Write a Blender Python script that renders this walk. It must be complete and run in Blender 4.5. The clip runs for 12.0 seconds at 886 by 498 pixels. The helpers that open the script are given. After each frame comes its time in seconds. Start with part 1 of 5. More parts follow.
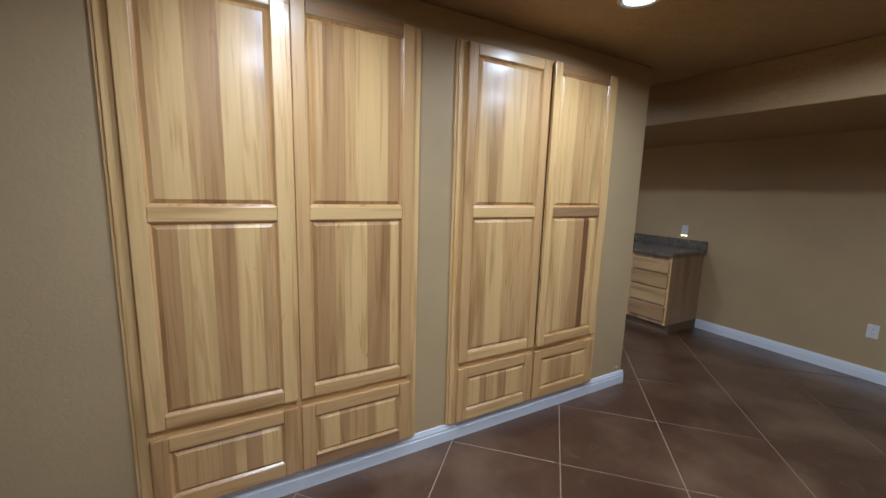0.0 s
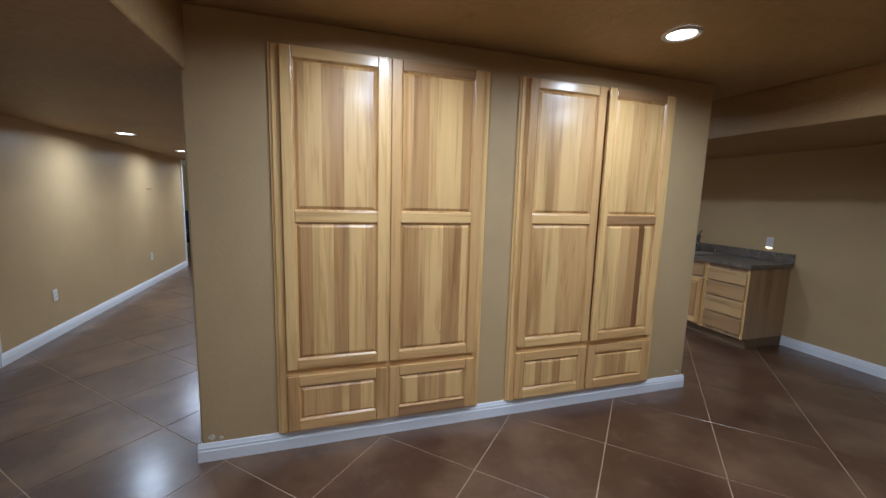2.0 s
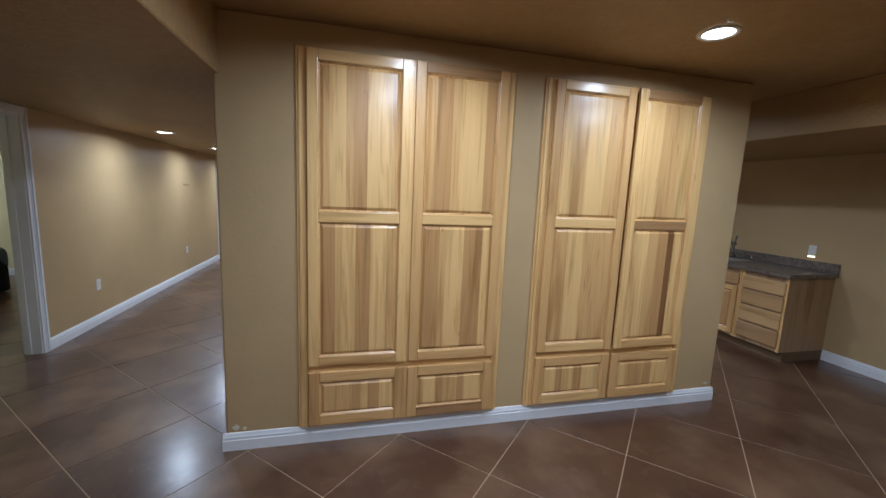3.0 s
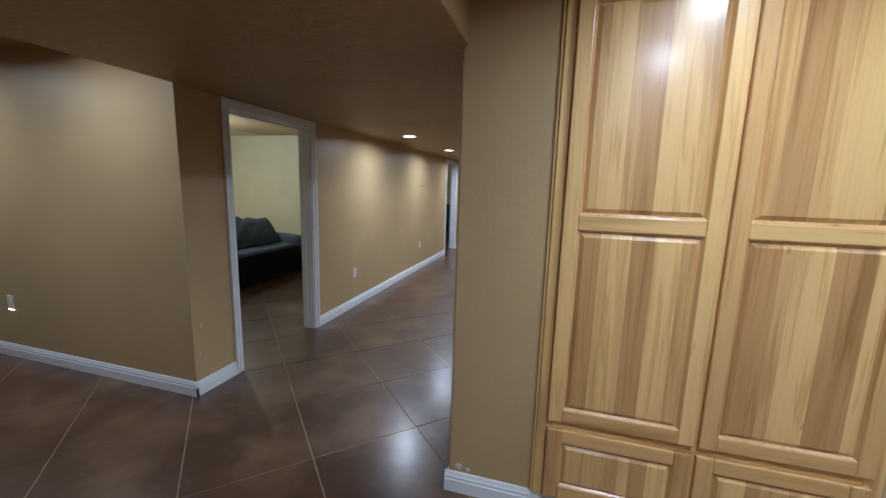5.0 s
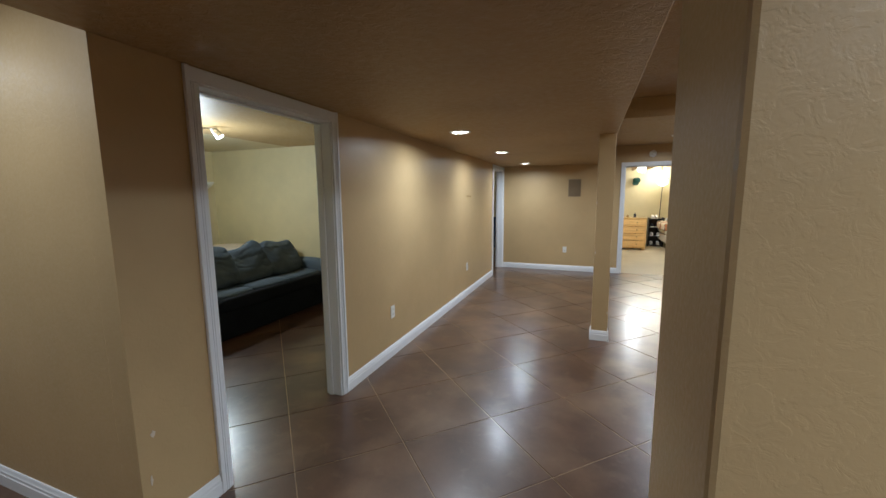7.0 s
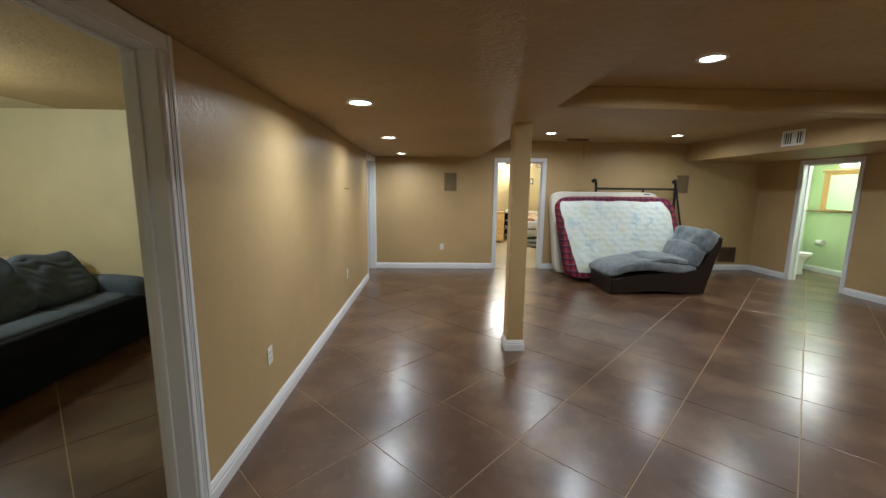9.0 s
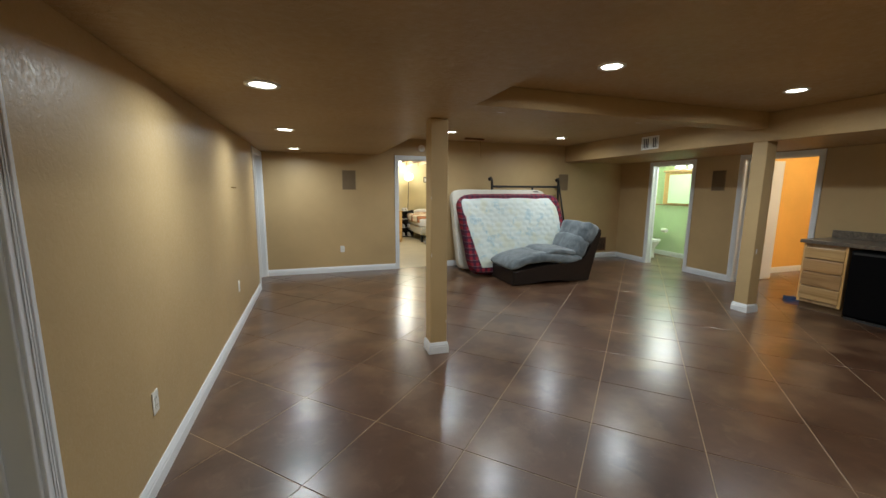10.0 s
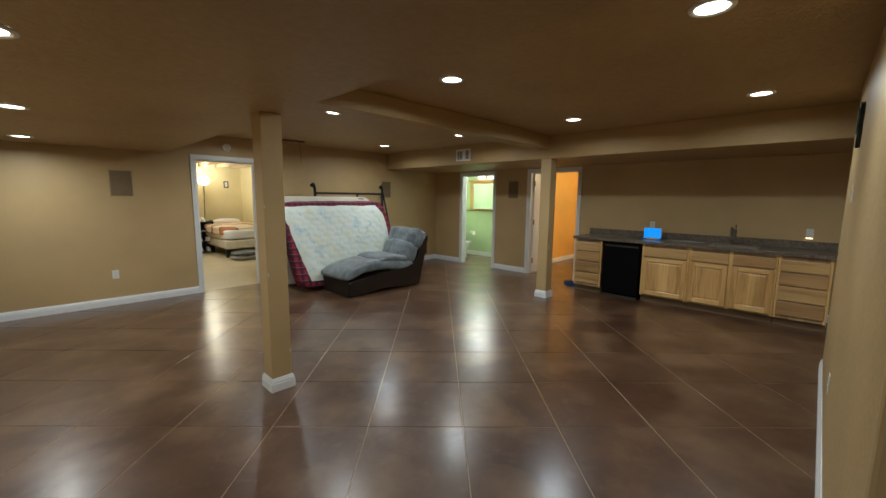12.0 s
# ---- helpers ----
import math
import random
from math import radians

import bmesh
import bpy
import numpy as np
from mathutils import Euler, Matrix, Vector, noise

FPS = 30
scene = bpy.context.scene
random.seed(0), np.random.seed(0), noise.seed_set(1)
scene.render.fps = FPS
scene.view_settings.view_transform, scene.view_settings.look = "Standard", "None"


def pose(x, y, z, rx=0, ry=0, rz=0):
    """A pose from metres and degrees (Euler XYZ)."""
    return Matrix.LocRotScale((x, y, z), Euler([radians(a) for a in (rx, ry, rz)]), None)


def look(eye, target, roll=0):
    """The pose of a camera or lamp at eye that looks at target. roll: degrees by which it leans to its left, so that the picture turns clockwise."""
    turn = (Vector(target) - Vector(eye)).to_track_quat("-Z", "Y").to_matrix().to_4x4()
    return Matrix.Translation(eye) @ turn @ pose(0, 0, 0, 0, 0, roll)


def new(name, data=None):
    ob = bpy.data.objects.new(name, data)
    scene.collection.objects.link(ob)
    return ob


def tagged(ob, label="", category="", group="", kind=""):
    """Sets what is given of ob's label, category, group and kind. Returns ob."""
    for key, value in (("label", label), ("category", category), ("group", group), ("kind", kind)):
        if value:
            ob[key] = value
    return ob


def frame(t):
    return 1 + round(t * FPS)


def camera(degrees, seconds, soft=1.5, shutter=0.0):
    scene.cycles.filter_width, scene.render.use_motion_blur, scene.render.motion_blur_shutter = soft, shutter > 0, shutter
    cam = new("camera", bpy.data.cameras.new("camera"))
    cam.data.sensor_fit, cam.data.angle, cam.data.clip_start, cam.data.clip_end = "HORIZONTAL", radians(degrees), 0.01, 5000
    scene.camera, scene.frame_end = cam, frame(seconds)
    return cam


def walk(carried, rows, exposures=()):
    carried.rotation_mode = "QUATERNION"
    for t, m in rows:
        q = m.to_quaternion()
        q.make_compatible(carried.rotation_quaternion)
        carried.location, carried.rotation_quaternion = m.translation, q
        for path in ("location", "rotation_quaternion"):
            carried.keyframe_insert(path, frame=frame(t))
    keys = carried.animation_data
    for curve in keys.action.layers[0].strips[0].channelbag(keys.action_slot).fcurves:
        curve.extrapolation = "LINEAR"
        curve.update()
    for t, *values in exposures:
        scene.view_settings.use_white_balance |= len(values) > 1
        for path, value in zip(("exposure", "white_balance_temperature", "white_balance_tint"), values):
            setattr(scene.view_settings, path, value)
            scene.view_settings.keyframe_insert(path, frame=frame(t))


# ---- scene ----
cam = camera(97.7, 12.0)
PATH = [
    (0, (0.776, -1.841, 1.5), (1.744, -0.118, 1.193), 1.6),
    (0.5, (0.741, -2.031, 1.489), (1.482, -0.197, 1.192), 1.8),
    (1, (0.749, -2.214, 1.498), (1.4, -0.345, 1.208), 2.1),
    (1.5, (0.684, -2.277, 1.507), (1.293, -0.394, 1.219), 1.9),
    (2, (0.649, -2.292, 1.504), (1.251, -0.404, 1.237), 1.6),
    (2.5, (0.662, -2.303, 1.508), (1.24, -0.405, 1.252), 1.7),
    (2.7, (0.676, -2.303, 1.525), (1.228, -0.399, 1.26), 2.0),
    (4.3, (0.552, -2.016, 1.53), (0.41, -0.047, 1.207), 2.4),
    (4.5, (0.511, -1.94, 1.515), (0.258, 0.017, 1.191), 2.0),
    (5, (0.427, -1.686, 1.507), (-0.12, 0.21, 1.184), 1.6),
    (5.5, (0.312, -1.393, 1.515), (-0.422, 0.44, 1.198), 1.1),
    (6, (0.084, -1.159, 1.513), (-0.683, 0.666, 1.228), 0.5),
    (6.5, (-0.063, -0.925, 1.506), (-0.818, 0.905, 1.219), -0.3),
    (6.7, (-0.107, -0.812, 1.494), (-0.851, 1.025, 1.221), -0.4),
    (8.3, (-0.678, -0.194, 1.494), (-0.967, 1.763, 1.202), 0.3),
    (8.5, (-0.742, -0.098, 1.479), (-0.95, 1.87, 1.193), 0.5),
    (9, (-0.859, 0.057, 1.503), (-0.793, 2.033, 1.199), 0.7),
    (9.5, (-1.034, 0.179, 1.512), (-0.679, 2.122, 1.2), 0.6),
    (10, (-1.09, 0.292, 1.498), (-0.468, 2.168, 1.192), 0.4),
    (10.5, (-1.076, 0.434, 1.498), (-0.218, 2.217, 1.208), 0.2),
    (11, (-1.127, 0.536, 1.506), (-0.014, 2.175, 1.23), 0.5),
    (11.5, (-1.22, 0.613, 1.506), (0.071, 2.116, 1.235), 0.5),
    (12, (-1.243, 0.636, 1.5), (0.179, 2.018, 1.236), 0.6),
]
walk(cam, [(t, look(eye, target, roll)) for t, eye, target, roll in PATH],
     [(0.0, -0.38, 5200, 10), (2.7, -0.38, 5300, 10), (4.3, -0.36, 5300, 10), (5.8, -0.30, 5300, 8), (6.7, -0.20, 5600, 7), (8.5, -0.28, 6150, 7), (10.0, -0.37, 6200, 4), (12.0, -0.57, 6400, 3)])

# ---- world ----
world = bpy.data.worlds.new("world")
world.use_nodes = True
scene.world = world
world.node_tree.nodes["Background"].inputs[0].default_value = (0.9, 0.95, 1.0, 1)
world.node_tree.nodes["Background"].inputs[1].default_value = 0.02

LAMP_WATTS = 15.0
LAMP_COLOUR = (0.95, 0.98, 1.0)
LENS_GLOW = 14.0
LAMP_SPREAD = 168


# ---- materials ----
def material(name, base, rough=0.6, metal=0.0, spec=0.5, coat=0.0, coat_rough=0.1):
    m = bpy.data.materials.new(name)
    m.use_nodes = True
    b = m.node_tree.nodes["Principled BSDF"]
    b.inputs["Base Color"].default_value = (*base, 1)
    b.inputs["Roughness"].default_value = rough
    b.inputs["Metallic"].default_value = metal
    b.inputs["Specular IOR Level"].default_value = spec
    b.inputs["Coat Weight"].default_value = coat
    b.inputs["Coat Roughness"].default_value = coat_rough
    return m


def nodes(m):
    t = m.node_tree
    return t, t.nodes["Principled BSDF"]


def coords(m, scale=(1, 1, 1), shift=False, rot=(0, 0, 0)):
    """Object coordinates, scaled; shift: each object starts elsewhere in the pattern."""
    t, _ = nodes(m)
    c = t.nodes.new("ShaderNodeTexCoord")
    mp = t.nodes.new("ShaderNodeMapping")
    mp.inputs["Scale"].default_value = scale
    mp.inputs["Rotation"].default_value = rot
    t.links.new(c.outputs["Object"], mp.inputs["Vector"])
    if shift:
        o = t.nodes.new("ShaderNodeObjectInfo")
        k = t.nodes.new("ShaderNodeMath")
        k.operation = "MULTIPLY"
        k.inputs[1].default_value = 37.0
        t.links.new(o.outputs["Random"], k.inputs[0])
        t.links.new(k.outputs[0], mp.inputs["Location"])
    return mp.outputs[0]


def noise_tex(m, vec, scale, detail=4, rough=0.55, distortion=0.0):
    t, _ = nodes(m)
    n = t.nodes.new("ShaderNodeTexNoise")
    n.inputs["Scale"].default_value = scale
    n.inputs["Detail"].default_value = detail
    n.inputs["Roughness"].default_value = rough
    n.inputs["Distortion"].default_value = distortion
    t.links.new(vec, n.inputs["Vector"])
    return n.outputs["Fac"]


def ramp(m, fac, stops):
    t, _ = nodes(m)
    r = t.nodes.new("ShaderNodeValToRGB")
    e = r.color_ramp.elements
    while len(e) < len(stops):
        e.new(0.5)
    for el, (p, c) in zip(e, stops):
        el.position = p
        el.color = (*c, 1) if len(c) == 3 else c
    t.links.new(fac, r.inputs[0])
    return r.outputs[0]


def mix(m, a, b, fac, mode="MIX"):
    t, _ = nodes(m)
    x = t.nodes.new("ShaderNodeMix")
    x.data_type = "RGBA"
    x.blend_type = mode
    for sock, v in ((x.inputs["Factor"], fac), (x.inputs["A"], a), (x.inputs["B"], b)):
        if isinstance(v, (int, float)):
            sock.default_value = v
        elif isinstance(v, tuple):
            sock.default_value = (*v, 1)
        else:
            t.links.new(v, sock)
    return x.outputs["Result"]


def set_colour(m, out):
    t, b = nodes(m)
    t.links.new(out, b.inputs["Base Color"])


def set_rough(m, fac, lo, hi):
    t, b = nodes(m)
    r = t.nodes.new("ShaderNodeMapRange")
    r.inputs["From Min"].default_value = 0.3
    r.inputs["From Max"].default_value = 0.7
    r.inputs["To Min"].default_value = lo
    r.inputs["To Max"].default_value = hi
    t.links.new(fac, r.inputs["Value"])
    t.links.new(r.outputs[0], b.inputs["Roughness"])


def set_bump(m, fac, strength, distance):
    t, b = nodes(m)
    n = t.nodes.new("ShaderNodeBump")
    n.inputs["Strength"].default_value = strength
    n.inputs["Distance"].default_value = distance
    t.links.new(fac, n.inputs["Height"])
    t.links.new(n.outputs[0], b.inputs["Normal"])


def paint(name, base, rough=0.55, bump=0.5, dist=0.004, size=55, vary=0.10, knock=0.0):
    """Rolled wall paint over a light orange-peel texture, a little scuffed; knock: share of broad trowelled patches."""
    m = material(name, base, rough, spec=0.35)
    v = coords(m)
    peel = noise_tex(m, v, size, 3, 0.5)
    broad = noise_tex(m, v, 0.9, 5, 0.6)
    dark = tuple(c * (1 - vary) for c in base)
    lite = tuple(min(1, c * (1 + vary)) for c in base)
    set_colour(m, ramp(m, broad, [(0.3, dark), (0.7, lite)]))
    set_rough(m, peel, rough - 0.08, rough + 0.1)
    height = peel
    if knock:
        patch = ramp(m, noise_tex(m, v, 26, 4, 0.6, 0.8), [(0.44, (0, 0, 0)), (0.54, (1, 1, 1))])
        height = mix(m, peel, patch, knock)
    set_bump(m, height, bump, dist)
    return m


def wood(name, base, axis="z", dark=0.72, rough=0.36, coat=0.5):
    """Lacquered timber with its grain along one axis: drifting tone, growth rings and fine pores."""
    m = material(name, base, rough, coat=coat, coat_rough=0.21)
    along = {"x": 0, "y": 1, "z": 2}[axis]

    def grain(across, length):
        k = [across] * 3
        k[along] = length
        return tuple(k)
    drift = noise_tex(m, coords(m, grain(9, 0.8), shift=True), 1.0, 3, 0.5, 0.5)
    rings = noise_tex(m, coords(m, grain(22, 0.9), shift=True), 1.0, 3, 0.5, 2.2)
    fine = noise_tex(m, coords(m, grain(120, 3.0), shift=True), 1.0, 2, 0.6)
    knots = noise_tex(m, coords(m, grain(14, 3.2), shift=True), 1.0, 2, 0.5, 1.2)
    d = (base[0] * dark, base[1] * dark * 0.93, base[2] * dark * 0.84)
    l = tuple(min(1, c * 1.08) for c in base)
    c1 = ramp(m, drift, [(0.32, d), (0.45, base), (0.68, l)])
    c2 = ramp(m, rings, [(0.36, (0.74, 0.64, 0.50)), (0.46, (0.98, 0.97, 0.95)), (0.60, (1, 1, 1))])
    c3 = ramp(m, fine, [(0.3, (0.93, 0.90, 0.85)), (0.6, (1, 1, 1))])
    c4 = ramp(m, knots, [(0.72, (1, 1, 1)), (0.80, (0.55, 0.40, 0.26))])
    c = mix(m, mix(m, c1, c2, 0.6, "MULTIPLY"), c3, 0.7, "MULTIPLY")
    set_colour(m, mix(m, c, c4, 0.8, "MULTIPLY"))
    set_rough(m, fine, rough - 0.05, rough + 0.07)
    t, b = nodes(m)
    wave = noise_tex(m, coords(m, grain(7, 3.5), shift=True), 1.0, 2, 0.5)
    set_bump(m, wave, 0.10, 0.006)
    bump = b.inputs["Normal"].links[0].from_node
    t.links.new(bump.outputs[0], b.inputs["Coat Normal"])
    return m


def cloth(name, base, size=220, vary=0.15, rough=0.9, bump=0.3):
    m = material(name, base, rough, spec=0.2)
    v = coords(m)
    w = noise_tex(m, v, size, 2, 0.5)
    b = noise_tex(m, v, 3.5, 4, 0.6)
    set_colour(m, ramp(m, b, [(0.3, tuple(c * (1 - vary) for c in base)), (0.7, tuple(min(1, c * (1 + vary)) for c in base))]))
    set_bump(m, w, bump, 0.002)
    return m


def glow(name, colour, strength):
    m = bpy.data.materials.new(name)
    m.use_nodes = True
    t = m.node_tree
    t.nodes.remove(t.nodes["Principled BSDF"])
    e = t.nodes.new("ShaderNodeEmission")
    e.inputs[0].default_value = (*colour, 1)
    e.inputs[1].default_value = strength
    t.links.new(e.outputs[0], t.nodes["Material Output"].inputs[0])
    return m


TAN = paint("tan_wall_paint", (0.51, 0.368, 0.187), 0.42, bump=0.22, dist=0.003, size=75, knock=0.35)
# Same tan as the walls, darkened in the colour for the unlit ceilings.
TAN_CEIL_SHADE = paint("tan_paint_shaded_ceiling", (0.42, 0.285, 0.132), 0.5, bump=0.6, dist=0.006, size=24, knock=0.4)
TRIM = paint("white_trim_paint", (0.80, 0.82, 0.84), 0.35, bump=0.05, size=90, vary=0.04)
CREAM = paint("pale_yellow_wall_paint", (0.76, 0.67, 0.42), 0.55)
CREAM_CEIL = paint("cream_ceiling_paint", (0.62, 0.54, 0.36), 0.5, bump=0.8, dist=0.008, size=18)
GREEN = paint("light_green_wall_paint", (0.56, 0.68, 0.45), 0.5)
ORANGE = paint("orange_wall_paint", (0.85, 0.48, 0.12), 0.5)
WHITE = paint("white_paint", (0.75, 0.74, 0.70), 0.5, bump=0.1)


def stained_concrete():
    m = material("stained_concrete", (0.09, 0.052, 0.038), 0.36, spec=0.45, coat=0.55, coat_rough=0.22)
    t = m.node_tree
    g = t.nodes.new("ShaderNodeNewGeometry")
    off = t.nodes.new("ShaderNodeVectorMath")
    off.operation = "ADD"
    off.inputs[1].default_value = (3.3, 1.7, 5.37)
    t.links.new(g.outputs["Position"], off.inputs[0])
    v = off.outputs[0]
    broad = noise_tex(m, v, 0.9, 3, 0.5)
    cloud = noise_tex(m, v, 3.6, 6, 0.62)
    scuff = noise_tex(m, v, 2.2, 4, 0.5)
    fine = noise_tex(m, v, 70.0, 2, 0.6)
    c1 = ramp(m, broad, [(0.25, (0.080, 0.035, 0.019)), (0.5, (0.112, 0.053, 0.028)), (0.75, (0.140, 0.070, 0.037))])
    c2 = ramp(m, cloud, [(0.22, (0.45, 0.42, 0.40)), (0.78, (1.0, 1.0, 1.0))])
    c = mix(m, c1, c2, 0.9, "MULTIPLY")
    c = mix(m, c, (0.235, 0.142, 0.080), ramp(m, scuff, [(0.47, (0, 0, 0)), (0.76, (0.75, 0.75, 0.75))]))
    mottle = noise_tex(m, v, 9.0, 5, 0.6, 0.6)
    c = mix(m, c, (0.20, 0.125, 0.072), ramp(m, mottle, [(0.55, (0, 0, 0)), (0.78, (0.40, 0.40, 0.40))]))
    sp = ramp(m, fine, [(0.2, (0.8, 0.8, 0.8)), (0.8, (1.0, 1.0, 1.0))])
    set_colour(m, mix(m, c, sp, 0.5, "MULTIPLY"))
    set_rough(m, broad, 0.29, 0.40)
    t, b = nodes(m)
    uneven = noise_tex(m, v, 11.0, 1, 0.4)
    set_bump(m, uneven, 0.07, 0.004)
    t.links.new(b.inputs["Normal"].links[0].from_socket, b.inputs["Coat Normal"])
    return m


FLOOR = stained_concrete()
GROUT = paint("tan_floor_joint", (0.40, 0.285, 0.180), 0.75, bump=0.2)
SLAB = paint("beige_concrete", (0.54, 0.47, 0.32), 0.45, bump=0.1, vary=0.15)
PALE = wood("hickory_pale", (0.81, 0.530, 0.212))
MID = wood("hickory_mid", (0.68, 0.415, 0.163))
BROWN = wood("hickory_brown", (0.55, 0.315, 0.120))
DARK = wood("hickory_heartwood", (0.24, 0.110, 0.040), dark=0.6)
PALE_X = wood("hickory_pale_rail", (0.81, 0.530, 0.212), "x")
MID_X = wood("hickory_mid_rail", (0.68, 0.415, 0.163), "x")
BROWN_X = wood("hickory_brown_rail", (0.40, 0.23, 0.10), "x")
PALE_Y = wood("hickory_pale_front", (0.56, 0.36, 0.155), "y")
MID_Y = wood("hickory_mid_front", (0.48, 0.29, 0.125), "y")
BROWN_Y = wood("hickory_brown_front", (0.42, 0.25, 0.11), "y")
TONES = {"P": PALE, "M": MID, "B": BROWN, "D": DARK}
PLASTIC = material("white_plastic", (0.78, 0.77, 0.72), 0.35)
SLOT = material("dark_slot", (0.03, 0.03, 0.03), 0.6)
CHROME = material("chrome", (0.75, 0.76, 0.78), 0.15, 1.0)
BRASS = material("aged_brass", (0.35, 0.23, 0.10), 0.4, 1.0)
BLACK_METAL = material("black_metal", (0.025, 0.025, 0.028), 0.45, 0.3)
STEEL = material("stainless_steel", (0.55, 0.55, 0.55), 0.28, 1.0)
PORCELAIN = material("white_porcelain", (0.85, 0.85, 0.83), 0.12, coat=0.5)


# ---- building helpers ----
def finish(name, bm, mat, parent=None, label="", smooth=False):
    me = bpy.data.meshes.new(name)
    bmesh.ops.recalc_face_normals(bm, faces=bm.faces)
    bm.to_mesh(me)
    bm.free()
    for mt in (mat if isinstance(mat, (list, tuple)) else [mat]):
        me.materials.append(mt)
    if smooth:
        for p in me.polygons:
            p.use_smooth = True
    ob = new(name, me)
    if parent is not None:
        ob.parent = parent
    if label:
        tagged(ob, label)
    return ob


def part(name, bm, mat, parent, label="", smooth=False):
    return finish(name, bm, mat, parent, label, smooth)


def structure(name, bm, mat, label, category, parent=None):
    return tagged(finish(name, bm, mat, parent), label, category, kind="structure")


def thing(name, x, y, z, rz, label, category, group=""):
    e = new(name)
    e.empty_display_size = 0.1
    e.matrix_basis = pose(x, y, z, 0, 0, rz)
    return tagged(e, label, category, group)


def add_box(bm, x0, y0, z0, x1, y1, z1, bevel=0.0, seg=2):
    g = bmesh.ops.create_cube(bm, size=1.0)
    vs = g["verts"]
    bmesh.ops.transform(bm, matrix=Matrix.Translation(((x0 + x1) / 2, (y0 + y1) / 2, (z0 + z1) / 2)) @ Matrix.Diagonal((abs(x1 - x0), abs(y1 - y0), abs(z1 - z0), 1)), verts=vs)
    if bevel:
        es = list({e for v in vs for e in v.link_edges})
        bmesh.ops.bevel(bm, geom=es, offset=bevel, segments=seg, affect="EDGES", profile=0.5)
    return vs


def box(x0, y0, z0, x1, y1, z1, bevel=0.0, seg=2):
    bm = bmesh.new()
    add_box(bm, x0, y0, z0, x1, y1, z1, bevel, seg)
    return bm


def add_cyl(bm, x, y, z0, z1, r0, r1=None, seg=24, m=None):
    r1 = r0 if r1 is None else r1
    g = bmesh.ops.create_cone(bm, cap_ends=True, segments=seg, radius1=r0, radius2=r1, depth=z1 - z0)
    mt = Matrix.Translation((x, y, (z0 + z1) / 2))
    bmesh.ops.transform(bm, matrix=(m @ mt) if m else mt, verts=g["verts"])
    return g["verts"]


def add_rod(bm, a, b, r, seg=10, r2=None):
    a, b = Vector(a), Vector(b)
    d = b - a
    g = bmesh.ops.create_cone(bm, cap_ends=True, segments=seg, radius1=r, radius2=r if r2 is None else r2, depth=d.length)
    bmesh.ops.transform(bm, matrix=Matrix.Translation((a + b) / 2) @ d.to_track_quat("Z", "Y").to_matrix().to_4x4(), verts=g["verts"])


def add_tube(bm, pts, r, seg=10):
    for a, b in zip(pts, pts[1:]):
        add_rod(bm, a, b, r, seg)
    for p in pts[1:-1]:
        g = bmesh.ops.create_uvsphere(bm, u_segments=seg, v_segments=6, radius=r)
        bmesh.ops.translate(bm, vec=p, verts=g["verts"])


def lathe(bm, prof, seg=32, m=None):
    """A turned body: prof is (radius, z) from bottom to top."""
    rings = []
    for r, z in prof:
        ring = []
        for i in range(seg):
            a = 2 * math.pi * i / seg
            p = Vector((r * math.cos(a), r * math.sin(a), z))
            ring.append(bm.verts.new(m @ p if m else p))
        rings.append(ring)
    for a, b in zip(rings, rings[1:]):
        for i in range(seg):
            bm.faces.new((a[i], a[(i + 1) % seg], b[(i + 1) % seg], b[i]))
    for ring in (rings[0], rings[-1]):
        bm.faces.new(ring)


def prism(prof, y0, y1, axis="y"):
    """A closed outline swept along one axis: (x, z) along y, or (y, z) along x."""
    bm = bmesh.new()
    def put(p, s):
        return bm.verts.new((p[0], s, p[1]) if axis == "y" else (s, p[0], p[1]))
    a = [put(p, y0) for p in prof]
    b = [put(p, y1) for p in prof]
    n = len(prof)
    for i in range(n):
        bm.faces.new((a[i], a[(i + 1) % n], b[(i + 1) % n], b[i]))
    bm.faces.new(a)
    bm.faces.new(b)
    return bm


def pillow(sx, sy, sz, power=3.0, wrinkle=0.012, seed=0.0, m=None, cuts=9, freq=5.0):
    """A stuffed cushion: a rounded box with soft creases."""
    bm = bmesh.new()
    bmesh.ops.create_cube(bm, size=2.0)
    bmesh.ops.subdivide_edges(bm, edges=bm.edges[:], cuts=cuts, use_grid_fill=True)
    for v in bm.verts:
        p = v.co.copy()
        k = (abs(p.x) ** power + abs(p.y) ** power + abs(p.z) ** power) ** (1 / power)
        p /= k
        q = Vector((p.x * sx / 2, p.y * sy / 2, p.z * sz / 2))
        n = noise.noise(Vector((q.x * freq + seed, q.y * freq * 1.3, q.z * freq * 0.7 + seed)))
        f = noise.noise(Vector((q.x * freq * 2.4 + seed, q.y * freq * 0.6, q.z * freq * 3)))
        q += p.normalized() * (n * wrinkle + f * wrinkle * 0.6)
        v.co = m @ q if m else q
    return bm


# ---- floor ----
structure("floor", box(-7.4, -4.4, -0.15, 9.2, 7.47, -0.003), GROUT, "reddish brown stained concrete floor scored in a diagonal grid", "floor")
floor = bpy.data.objects["floor"]
structure("floor_bedroom", box(-1.6, 7.4702, -0.15, 3.2, 13.2, 0.0), SLAB, "bare beige concrete floor of the back bedroom", "floor")
structure("floor_den", box(-7.4, 7.4702, -0.15, -1.6002, 12.2, 0.0), FLOOR, "brown stained concrete floor of the side room", "floor")

# ---- walls ----
CEIL, LOW = 2.40, 2.088


